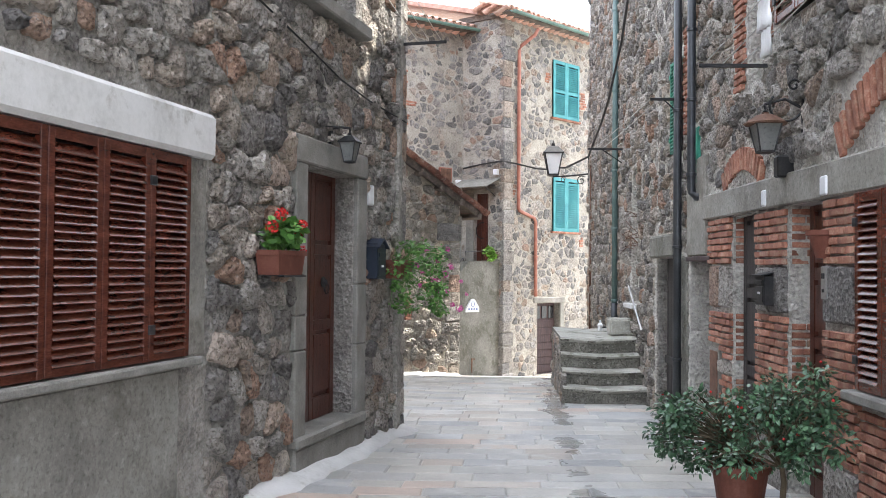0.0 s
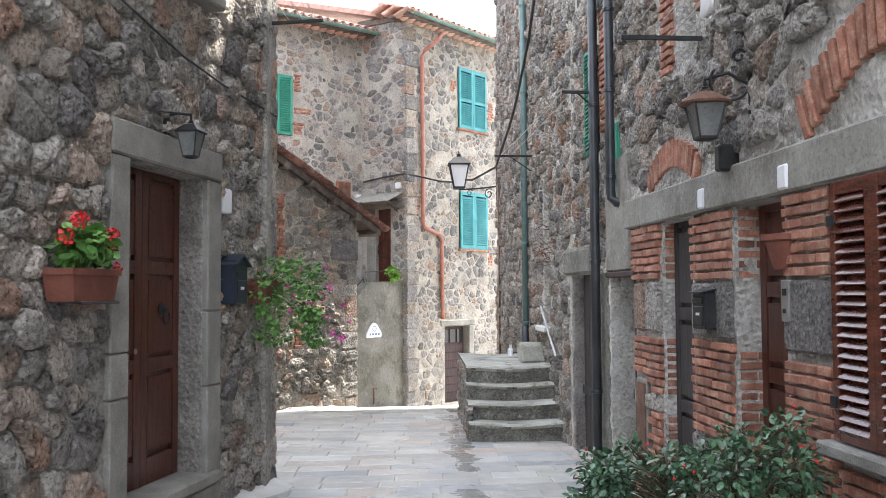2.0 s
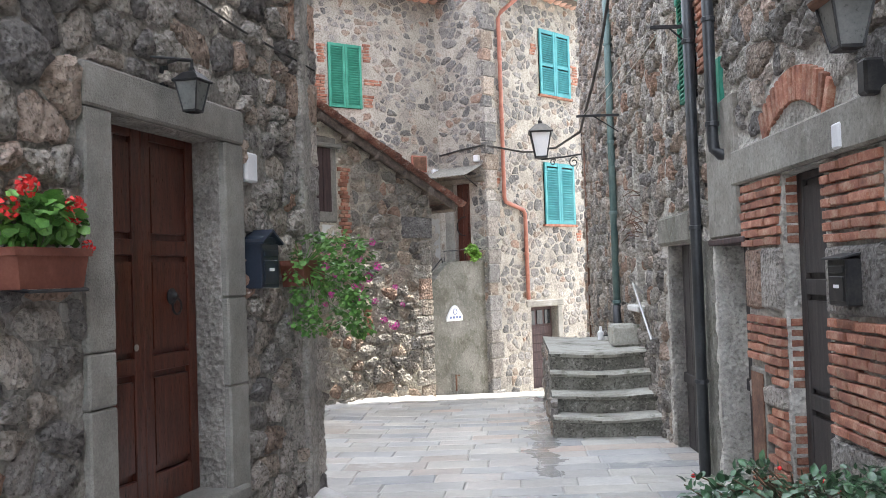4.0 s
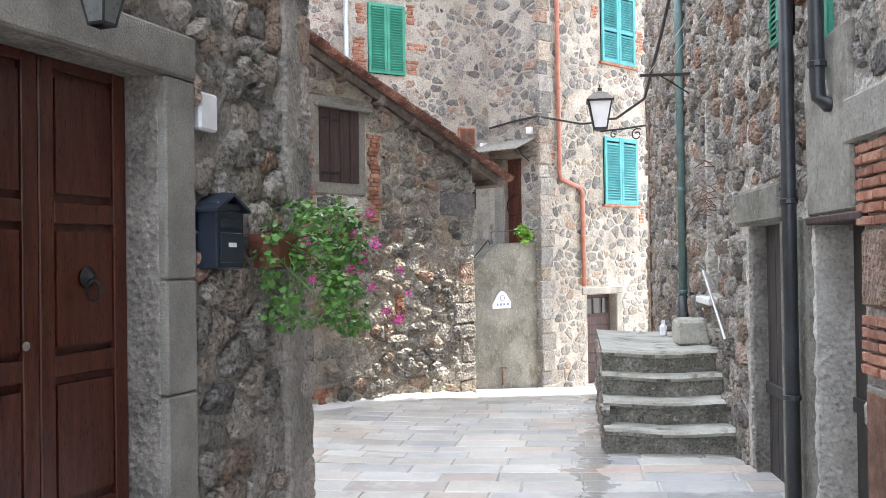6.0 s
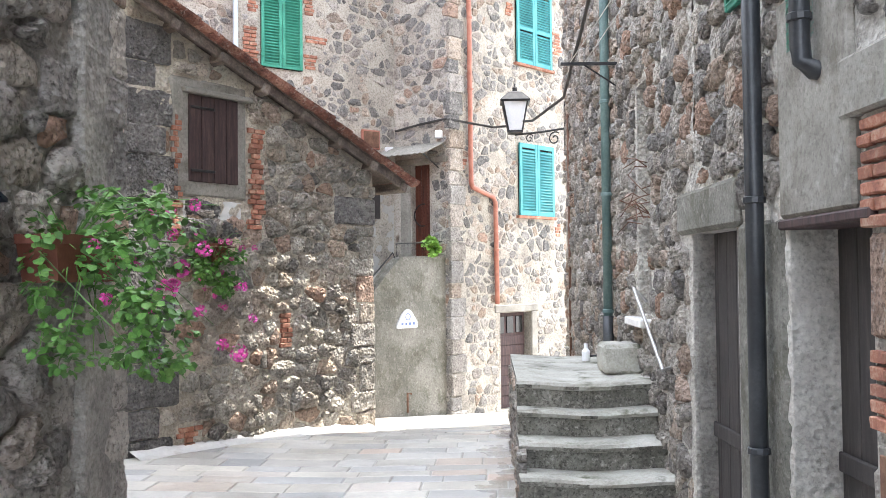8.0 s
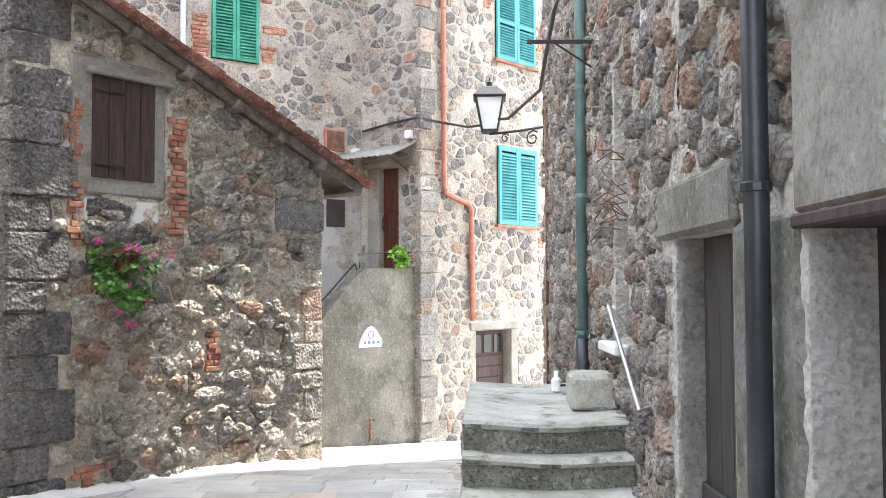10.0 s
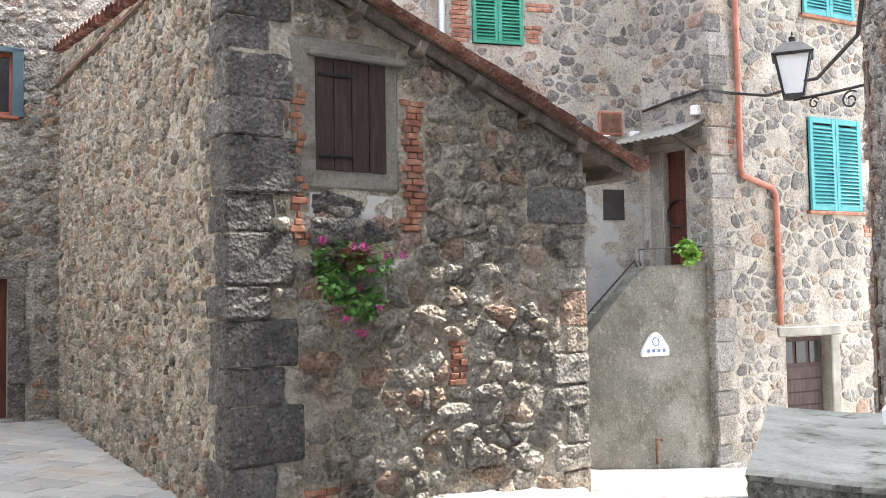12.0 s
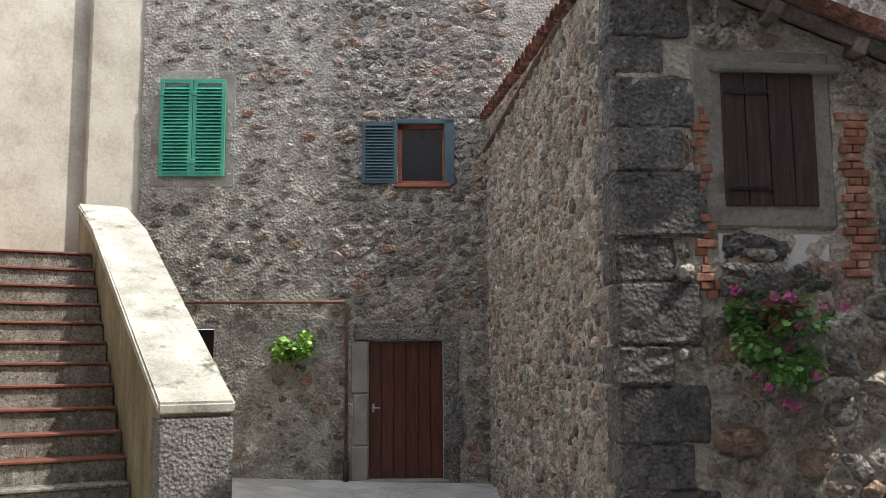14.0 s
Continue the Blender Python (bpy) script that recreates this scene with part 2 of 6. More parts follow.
m_navy = mat("navy_enamel", [(0.0, (0.012, 0.017, 0.028)), (0.5, (0.018, 0.026, 0.042)), (1.0, (0.032, 0.042, 0.06))], 4, 50, 0.35, bump=0.05, dist=0.002)
m_terra = mat("terracotta", [(0.0, (0.10, 0.028, 0.018)), (0.5, (0.155, 0.048, 0.030)), (1.0, (0.21, 0.082, 0.056))], 5, 50, 0.7, bump=0.15, dist=0.003)
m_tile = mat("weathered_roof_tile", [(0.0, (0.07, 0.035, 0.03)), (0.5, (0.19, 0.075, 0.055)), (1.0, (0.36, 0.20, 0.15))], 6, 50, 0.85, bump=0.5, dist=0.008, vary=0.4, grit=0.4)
# paler version of the roof tile: sun on the far eaves is in its colour
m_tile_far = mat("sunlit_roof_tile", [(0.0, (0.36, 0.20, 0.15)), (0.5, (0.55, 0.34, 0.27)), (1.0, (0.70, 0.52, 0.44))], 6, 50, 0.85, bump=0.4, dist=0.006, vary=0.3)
m_ceramic = mat("white_ceramic", [(0.0, (0.68, 0.69, 0.72)), (0.5, (0.77, 0.78, 0.80)), (1.0, (0.82, 0.82, 0.83))], 4, 50, 0.35, bump=0.03, dist=0.002)
m_glass_dim = mat("frosted_lamp_glass", [(0.0, (0.62, 0.64, 0.66)), (0.5, (0.72, 0.73, 0.74)), (1.0, (0.80, 0.80, 0.80))], 4, 50, 0.35, bump=0.03, dist=0.002)
# opaque grey: the dark seen through clear panes is put into the colour
m_glass_dark = mat("dark_lamp_glass", [(0.0, (0.09, 0.095, 0.09)), (0.5, (0.15, 0.155, 0.15)), (1.0, (0.22, 0.22, 0.21))], 4, 50, 0.3, bump=0.03, dist=0.002)
m_leaf = mat("geranium_leaf", [(0.0, (0.046, 0.130, 0.026)), (0.5, (0.104, 0.247, 0.052)), (1.0, (0.208, 0.377, 0.091))], 9, 60, 0.55, bump=0.2, dist=0.004, vary=0.4)
m_leaf_lime = mat("bright_succulent_leaf", [(0.0, (0.10, 0.24, 0.03)), (0.5, (0.20, 0.38, 0.06)), (1.0, (0.33, 0.52, 0.11))], 9, 60, 0.5, bump=0.2, dist=0.004, vary=0.3)
m_leaf_dark = mat("glossy_dark_leaf", [(0.0, (0.025, 0.066, 0.033)), (0.5, (0.056, 0.122, 0.062)), (1.0, (0.122, 0.216, 0.113))], 9, 60, 0.32, bump=0.1, dist=0.004, vary=0.45)
m_stem = mat("twig_bark", [(0.0, (0.05, 0.035, 0.02)), (0.5, (0.10, 0.075, 0.045)), (1.0, (0.17, 0.13, 0.085))], 9, 60, 0.85, bump=0.2, dist=0.004)
m_pink = mat("magenta_petal", [(0.0, (0.52, 0.04, 0.26)), (0.5, (0.70, 0.08, 0.38)), (1.0, (0.80, 0.20, 0.52))], 20, 90, 0.6, bump=0.1, dist=0.003, vary=0.2)
m_red = mat("red_petal", [(0.0, (0.45, 0.008, 0.012)), (0.5, (0.66, 0.02, 0.022)), (1.0, (0.75, 0.06, 0.05))], 20, 90, 0.6, bump=0.1, dist=0.003, vary=0.2)
m_soil = mat("potting_soil", [(0.0, (0.02, 0.015, 0.01)), (0.5, (0.05, 0.038, 0.028)), (1.0, (0.10, 0.08, 0.06))], 12, 80, 0.95, bump=0.8, dist=0.01)
# near-black colour that paints the shade inside rooms and openings
m_dark = mat("painted_interior_dark", [(0.0, (0.02, 0.018, 0.018)), (0.5, (0.035, 0.03, 0.03)), (1.0, (0.06, 0.055, 0.05))], 2, 30, 0.9, bump=0.1, dist=0.004)
m_cable = mat("black_cable", [(0.0, (0.012, 0.012, 0.012)), (0.5, (0.03, 0.028, 0.027)), (1.0, (0.06, 0.055, 0.05))], 6, 60, 0.6, bump=0.1, dist=0.002)
m_rope = mat("pale_cord", [(0.0, (0.42, 0.41, 0.39)), (0.5, (0.58, 0.57, 0.54)), (1.0, (0.70, 0.69, 0.66))], 6, 60, 0.8, bump=0.1, dist=0.002)
m_cloth = mat("white_cloth", [(0.0, (0.66, 0.66, 0.67)), (0.5, (0.76, 0.76, 0.77)), (1.0, (0.82, 0.82, 0.82))], 4, 90, 0.9, bump=0.2, dist=0.003)
m_rust = mat("rusty_iron", [(0.0, (0.06, 0.03, 0.02)), (0.5, (0.14, 0.07, 0.045)), (1.0, (0.25, 0.14, 0.09))], 8, 60, 0.85, bump=0.3, dist=0.004)
m_galv = mat("grey_steel", [(0.0, (0.30, 0.29, 0.28)), (0.5, (0.40, 0.39, 0.38)), (1.0, (0.50, 0.49, 0.47))], 8, 60, 0.4, metal=0.7, bump=0.1, dist=0.002)
m_blue = mat("blue_glaze", [(0.0, (0.08, 0.12, 0.28)), (0.5, (0.12, 0.17, 0.36)), (1.0, (0.2, 0.25, 0.45))], 8, 60, 0.4, bump=0.05, dist=0.002)
m_pane = mat("window_glass", [(0.0, (0.01, 0.01, 0.012)), (0.5, (0.015, 0.016, 0.018)), (1.0, (0.02, 0.022, 0.024))], 1, 9, 0.14, bump=0.02, dist=0.002)
m_frame_red = mat("red_brown_window_frame", [(0.0, (0.16, 0.045, 0.025)), (0.5, (0.24, 0.07, 0.04)), (1.0, (0.32, 0.11, 0.07))], 6, 50, 0.5, bump=0.1, dist=0.002)


# ---- building helpers ----

def mesh_object(name, verts, faces, material, parent=None, label="", smooth=False):
    me = bpy.data.meshes.new(name)
    me.from_pydata([tuple(v) for v in verts], [], faces)
    me.materials.append(material)
    if smooth:
        me.polygons.foreach_set("use_smooth", [True] * len(me.polygons))
    me.update()
    ob = new(name, me)
    if parent:
        ob.parent = parent
    if label:
        ob["label"] = label
    return ob


def part(name, bm, material, parent=None, label="", smooth=False):
    me = bpy.data.meshes.new(name)
    bmesh.ops.recalc_face_normals(bm, faces=bm.faces)
    bm.to_mesh(me)
    bm.free()
    me.materials.append(material)
    if smooth:
        me.polygons.foreach_set("use_smooth", [True] * len(me.polygons))
    ob = new(name, me)
    if parent:
        ob.parent = parent
    if label:
        ob["label"] = label
    return ob


def thing(name, m, label, category, group="", kind=""):
    """An Empty at the base of a thing, whose parts are built in its own coordinates."""
    ob = new(name)
    ob.matrix_world = m
    return tagged(ob, label, category, group, kind)


def box(bm, x0, x1, y0, y1, z0, z1, bevel=0.0, m=None):
    vs = [bm.verts.new(Vector(p)) for p in ((x0, y0, z0), (x1, y0, z0), (x1, y1, z0), (x0, y1, z0), (x0, y0, z1), (x1, y0, z1), (x1, y1, z1), (x0, y1, z1))]
    fs = [bm.faces.new([vs[i] for i in f]) for f in ((0, 3, 2, 1), (4, 5, 6, 7), (0, 1, 5, 4), (1, 2, 6, 5), (2, 3, 7, 6), (3, 0, 4, 7))]
    if bevel:
        es = list({e for f in fs for e in f.edges})
        r = bmesh.ops.bevel(bm, geom=es, offset=bevel, segments=1, affect="EDGES")
        vs = list({v for f in r["faces"] for v in f.verts} | {v for v in vs if v.is_valid})
    if m is not None:
        bmesh.ops.transform(bm, matrix=m, verts=vs)
    return bm


def boxed(name, x0, x1, y0, y1, z0, z1, material, parent, bevel=0.006, label="", m=None):
    return part(name, box(bmesh.new(), x0, x1, y0, y1, z0, z1, bevel, m), material, parent, label)


def tube(bm, pts, r, sides=8, r1=None):
    """A tube along a line of points, tapering from r to r1, with closed ends."""
    pts = [Vector(p) for p in pts]
    rings = []
    for i, p in enumerate(pts):
        d = (pts[min(i + 1, len(pts) - 1)] - pts[max(i - 1, 0)]).normalized()
        a = d.cross(Vector((0, 0, 1)) if abs(d.z) < 0.9 else Vector((1, 0, 0))).normalized()
        b = d.cross(a)
        rr = r if r1 is None else r + (r1 - r) * i / (len(pts) - 1)
        rings.append([bm.verts.new(p + (a * math.cos(k * math.tau / sides) + b * math.sin(k * math.tau / sides)) * rr) for k in range(sides)])
    for q, s in zip(rings, rings[1:]):
        for k in range(sides):
            bm.faces.new((q[k], q[(k + 1) % sides], s[(k + 1) % sides], s[k]))
    bm.faces.new(rings[0][::-1])
    bm.faces.new(rings[-1])
    return bm


def lathe(bm, profile, sides=16, cx=0.0, cy=0.0):
    """A turned body from (radius, height) pairs."""
    rings = [[bm.verts.new((cx + r * math.cos(k * math.tau / sides), cy + r * math.sin(k * math.tau / sides), z)) for k in range(sides)] for r, z in profile]
    for q, s in zip(rings, rings[1:]):
        for k in range(sides):
            bm.faces.new((q[k], q[(k + 1) % sides], s[(k + 1) % sides], s[k]))
    bm.faces.new(rings[0][::-1])
    bm.faces.new(rings[-1])
    return bm


def wall_frame(a, b):
    """Along the wall to the right as one faces it (x), into the wall (y), and up (z)."""
    d = (Vector(b) - Vector(a)).normalized()
    return Matrix(((d.x, -d.y, 0, a[0]), (d.y, d.x, 0, a[1]), (0, 0, 1, 0), (0, 0, 0, 1)))


def slab(name, m, u0, u1, z0, top, thick, holes, material, front=0.03, label="", tag="wall", rough=0.0, span=None):
    """A wall with rectangular openings through it; top is a height or a function of u; rough: how far the mortar of
    its face swells and sinks over the stretch span."""
    up = top if callable(top) else (lambda u: top)
    us = sorted({u0, u1, *(h[0] for h in holes), *(h[1] for h in holes)})
    V, F = [], []

    def quad(*ps):
        n = len(V)
        V.extend(m @ Vector(p) for p in ps)
        F.append((n, n + 1, n + 2, n + 3))

    if span:
        us = sorted({*us, *(c for c in span if u0 < c < u1)})

    def face(a, b, lo, ta, tb):
        """The front between two heights, a net of small swellings where the mortar is rough."""
        if not rough or (span and not (span[0] <= (a + b) / 2 <= span[1])):
            return quad((a, front, lo), (b, front, lo), (b, front, tb), (a, front, ta))
        nu, nz_ = max(1, round((b - a) / 0.04)), max(1, round((max(ta, tb) - lo) / 0.04))
        n = len(V)
        for j in range(nz_ + 1):
            for i in range(nu + 1):
                u = a + (b - a) * i / nu
                z = lo + (ta + (tb - ta) * i / nu - lo) * j / nz_
                rim = any(h[0] - 0.02 < u < h[1] + 0.02 and h[2] - 0.02 < z < h[3] + 0.02 for h in holes)
                p = Vector((u, z, 7.3 * len(name)))
                d = 0.0 if rim else rough * (noise.noise(p * 3.1) * 1.0 + noise.noise(p * 8.0) * 0.8 + noise.noise(p * 17.0) * 0.6)
                V.append(m @ Vector((u, front - d, z)))
        for j in range(nz_):
            for i in range(nu):
                k = n + j * (nu + 1) + i
                F.append((k, k + 1, k + nu + 2, k + nu + 1))

    for a, b in zip(us, us[1:]):
        inside = sorted((h[2], h[3]) for h in holes if h[0] <= a + 1e-6 and h[1] >= b - 1e-6)
        lo = z0
        for h0, h1 in inside + [(None, None)]:
            ta, tb = (up(a), up(b)) if h0 is None else (h0, h0)
            if tb - lo > 1e-4 or ta - lo > 1e-4:
                face(a, b, lo, ta, tb)
                quad((b, thick, lo), (a, thick, lo), (a, thick, ta), (b, thick, tb))
            lo = h1
        quad((a, front, up(a)), (b, front, up(b)), (b, thick, up(b)), (a, thick, up(a)))
    for e in (u0, u1):
        quad((e, front, z0), (e, thick, z0), (e, thick, up(e)), (e, front, up(e)))
    for h in holes:
        a, b, c, d = h[:4]
        quad((a, front, c), (a, thick, c), (a, thick, d), (a, front, d))
        quad((b, front, c), (b, thick, c), (b, thick, d), (b, front, d))
        quad((a, front, d), (b, front, d), (b, thick, d), (a, thick, d))
        quad((a, front, c), (b, front, c), (b, thick, c), (a, thick, c))
    return tagged(mesh_object(name, V, F, material, smooth=bool(rough)), label, tag, kind="structure")


def clip(poly, nx, nz, c):
    """The part of a polygon where nx*u + nz*z <= c."""
    out = []
    for (p, q) in zip(poly, poly[1:] + poly[:1]):
        dp, dq = nx * p[0] + nz * p[1] - c, nx * q[0] + nz * q[1] - c
        if dp <= 0:
            out.append(p)
        if (dp < 0) != (dq < 0) and abs(dp - dq) > 1e-9:
            s = dp / (dp - dq)
            out.append((p[0] + (q[0] - p[0]) * s, p[1] + (q[1] - p[1]) * s))
    return out


def rubble(wall, m, u0, u1, z0, z1, size, aspect, holes, material, seed, proud=0.03, gap=0.012, near=None, limit=300, tops=(), rnd=2, jit=0.34, keep=1.0, name="stone"):
    """Rubble masonry: every stone a lump of its own; near = (u, z) picks those that are separate objects."""
    rg = random.Random(seed)
    nu, nv = max(2, round((u1 - u0) / (size * aspect))), max(2, round((z1 - z0) / size))
    du, dz = (u1 - u0) / nu, (z1 - z0) / nv
    seeds = {}
    for j in range(-1, nv + 1):
        for i in range(-1, nu + 1):
            s = (u0 + (i + 0.5 + 0.5 * (j % 2) - 0.25 + rg.uniform(-jit, jit)) * du, z0 + (j + 0.5 + rg.uniform(-jit, jit)) * dz)
            if 0 <= i < nu and 0 <= j < nv and rg.random() < 0.13:
                continue
            seeds[i, j] = [s]
            if rg.random() < 0.24:
                seeds[i, j].append((s[0] + rg.uniform(0.25, 0.45) * du, s[1] + rg.uniform(-0.3, 0.3) * dz))
    made = []
    for (i, j), own in seeds.items():
        for s in own:
            if not (u0 < s[0] < u1 and z0 < s[1] < z1) or rg.random() > keep:
                continue
            if any(h[0] < s[0] < h[1] and h[2] < s[1] < h[3] for h in holes) or any(nx * s[0] + nz * s[1] > c for nx, nz, c in tops):
                continue
            poly = [(max(u0, s[0] - 2 * du), max(z0, s[1] - 2 * dz)), (min(u1, s[0] + 2 * du), max(z0, s[1] - 2 * dz)), (min(u1, s[0] + 2 * du), min(z1, s[1] + 2 * dz)), (max(u0, s[0] - 2 * du), min(z1, s[1] + 2 * dz))]
            for di in (-2, -1, 0, 1, 2):
                for dj in (-2, -1, 0, 1, 2):
                    for o in seeds.get((i + di, j + dj), ()):
                        if o is s or len(poly) < 3:
                            continue
                        nx, nz = (o[0] - s[0]) / aspect ** 2, o[1] - s[1]
                        poly = clip(poly, nx, nz, nx * (o[0] + s[0]) / 2 + nz * (o[1] + s[1]) / 2)
            for nx, nz, c in tops:
                poly = clip(poly, nx, nz, c)
            for h in holes:
                if len(poly) < 3:
                    break
                if min(p[0] for p in poly) < h[1] and max(p[0] for p in poly) > h[0] and min(p[1] for p in poly) < h[3] and max(p[1] for p in poly) > h[2]:
                    sides = ((h[0] - s[0], 1, 0, h[0]), (s[0] - h[1], -1, 0, -h[1]), (h[2] - s[1], 0, 1, h[2]), (s[1] - h[3], 0, -1, -h[3]))
                    best = max(sides)
                    poly = clip(poly, *best[1:])
            if len(poly) < 3:
                continue
            cu, cz = sum(p[0] for p in poly) / len(poly), sum(p[1] for p in poly) / len(poly)
            rad = sum(math.hypot(p[0] - cu, p[1] - cz) for p in poly) / len(poly)
            if rad < 0.02:
                continue
            k = max(0.3, 1 - gap * rg.uniform(0.4, 2.6) / rad)
            poly = [(cu + (p[0] - cu) * k, cz + (p[1] - cz) * k) for p in poly]
            for r in range(rnd):
                w = 0.17 if r == 0 else 0.25
                poly = [q for p, n in zip(poly, poly[1:] + poly[:1]) for q in (((1 - w) * p[0] + w * n[0], (1 - w) * p[1] + w * n[1]), (w * p[0] + (1 - w) * n[0], w * p[1] + (1 - w) * n[1]))]
            poly = [p for p, n in zip(poly, poly[1:] + poly[:1]) if math.hypot(p[0] - n[0], p[1] - n[1]) > 0.012]
            if len(poly) < 4:
                continue
            wob = 0.075 * rad
            poly = [(p[0] + rg.uniform(-wob, wob), p[1] + rg.uniform(-wob, wob)) for p in poly]
            out = proud * rg.uniform(0.25, 1.25)
            tu, tz = rg.uniform(-0.25, 0.25) * out / rad, rg.uniform(-0.25, 0.25) * out / rad
            n = len(poly)
            V = []
            for f, y, nzv in ((1.0, 0.05, 0.0), (0.97, -0.35 * out, 0.20), (0.88, -0.85 * out, 0.26), (0.5, -1.0 * out, 0.34)):
                for p in poly:
                    a, b = (p[0] - cu) * f, (p[1] - cz) * f
                    V.append(m @ Vector((cu + a, y + (tu * a + tz * b if y < 0 else 0) + rg.uniform(-nzv, nzv) * out, cz + b)))
            V.append(m @ Vector((cu, -out * rg.uniform(0.9, 1.15), cz)))
            F = [(r * n + q, r * n + (q + 1) % n, (r + 1) * n + (q + 1) % n, (r + 1) * n + q) for r in range(3) for q in range(n)]
            F += [(3 * n + q, 3 * n + (q + 1) % n, 4 * n) for q in range(n)]
            d = math.hypot(cu - near[0], cz - near[1]) if near else 0
            made.append((d, V, F))
    made.sort(key=lambda t: t[0])
    if not near:
        limit = 0
    for d, V, F in made[:limit]:
        mesh_object(name, V, F, material, wall, smooth=True)
    V, F = [], []
    for d, v, f in made[limit:]:
        n = len(V)
        V.extend(v)
        F.extend(tuple(i + n for i in q) for q in f)
    if V:
        tagged(mesh_object(name + "work", V, F, material, wall, smooth=True), kind="stuff")


def block_mesh(name, w, d, h, bevel, rough, seed, cuts=1):
    """A roughly squared block, w along x, d deep, h high, its front at y = 0."""
    rg = random.Random(seed)
    bm = box(bmesh.new(), -w / 2, w / 2, 0, d, 0, h, bevel)
    bmesh.ops.subdivide_edges(bm, edges=[e for e in bm.edges if e.calc_length() > 0.1], cuts=cuts, use_grid_fill=True)
    for v in bm.verts:
        v.co += Vector((rg.uniform(-1, 1), rg.uniform(-1, 1), rg.uniform(-1, 1))) * rough
    me = bpy.data.meshes.new(name)
    bm.to_mesh(me)
    bm.free()
    return me


BRICKS = []
for q in range(6):
    me = block_mesh("brick", 0.24, 0.12, 0.052, 0.006, 0.0022, 40 + q)
    me.materials.append(m_brick)
    BRICKS.append(me)


def bricks(wall, m, u0, u1, z0, z1, seed, y=-0.012, length=0.25, pitch=0.066, ragged=0.0, holes=(), skew=0.0):
    """Courses of bricks on a wall, each one a part; ragged: how far the ends of the courses wander."""
    rg = random.Random(seed)
    z, row = z0, 0
    while z + 0.05 < z1:
        a, b = u0 + rg.uniform(0, ragged), u1 - rg.uniform(0, ragged)
        u = a - (0.5 * length if row % 2 else 0)
        while u < b - 0.03:
            s, e = max(a, u), min(b, u + length)
            if e - s > 0.04 and not any(h[0] < (s + e) / 2 < h[1] and h[2] < z + 0.03 < h[3] for h in holes):
                ob = new("brick", rg.choice(BRICKS))
                ob.parent = wall
                ob.matrix_world = m @ pose((s + e) / 2, y + rg.uniform(-0.006, 0.006), z, 0, rg.uniform(-1, 1) * 1.2, rg.uniform(-1, 1) * 1.5) @ Matrix.Diagonal(((e - s - 0.013) / 0.24, 1, rg.uniform(0.92, 1.04), 1))
            u += length
        z += pitch
        row += 1


def gz(x, y):
    """Height of the ground."""
    z = -0.02 * min(y, 17.0) - 0.035 * min(0.0, x + 1)
    if y > 17:
        t = max(0.0, min(1.0, (x + 4.5) / 2))
        z -= (0.10 * t + 0.01) * min(y - 17, 8)
    return z


# ---- the walls ----
WL = wall_frame((-2.136, 5.945), (-1.2, 10.6))
WR = wall_frame((2.07, 12.6), (2.44, 5.0))
WR2 = wall_frame((1.80, 20.2), (2.07, 12.6))
WH = wall_frame((-3.02, 15.05), (-0.94, 18.12))
WHL = wall_frame((-8.42, 18.75), (-3.02, 15.05))
WC = wall_frame((-9.5, 17.35), (-8.28, 18.93))
WF = wall_frame((-0.09, 22.18), (0.553, 22.946))
WT = wall_frame((-1.13, 22.85), (-0.09, 22.18))
WG = wall_frame((-3.58, 20.9), (-1.13, 22.85))
WS = wall_frame((-0.97, 21.27), (-0.07, 22.36))

# house with the panelled door
L_HOLES = [(-1.91, -0.06, 1.05, 2.40), (1.89, 3.11, 0.05, 2.56), (1.75, 3.1, 4.08, 5.2)]
wall_l = slab("wall_west", WL, -9.0, 4.70, -0.5, 7.6, 0.5, L_HOLES, m_mortar_l, 0.002, "rough dark rubble stone house wall beside the lane", rough=0.02, span=(-3.0, 4.7))
L_SKIP = [(-9.0, 0.02, -0.5, 1.06), (-9.0, 0.27, 2.36, 2.80), (-1.72, 0.0, 1.0, 2.42), (1.64, 3.37, -0.5, 2.80), (1.6, 3.25, 3.95, 5.3), (-0.02, 0.26, -0.5, 2.38), (3.44, 3.67, 2.29, 2.55)]
end_l = slab("wall_west_end", wall_frame((-1.20, 10.56), (-7.2, 10.75)), 0, 6.0, -0.5, 7.6, 0.4, [], m_mortar_l, 0.0, "rubble end wall of the stone house")

# houses on the other side, in two runs
R_HOLES = [(-0.13, 0.87, -0.6, 1.83), (1.72, 2.62, -0.6, 1.80), (3.42, 4.14, -0.6, 2.20), (4.95, 5.70, -0.6, 2.20), (6.32, 7.95, 0.86, 2.21), (3.86, 4.30, 3.42, 5.4), (0.86, 1.36, 3.13, 4.3), (1.80, 2.15, 2.66, 3.3), (4.75, 5.75, 3.74, 5.0)]
# upper part is out of view, raised to 12 m to block the sun
wall_r = slab("wall_east", WR, 0.0, 16.0, -0.8, 12.0, 0.5, [(max(0.0, h[0]), *h[1:]) for h in R_HOLES], m_mortar_r, 0.004, "grey rubble and brick house wall along the lane", rough=0.02, span=(0.0, 8.5))
R2_HOLES = [(5.52, 6.06, 1.18, 3.28), (7.47, 7.6, -0.6, 1.83)]
# top and end wall raised unseen to 9.6 m, keeping sun off wall_west
wall_r2 = slab("wall_east_far", WR2, 0.0, 7.60, -1.4, 9.6, 0.5, R2_HOLES, m_mortar_r, 0.002, "tall grey rubble house wall above the stone steps", rough=0.018)
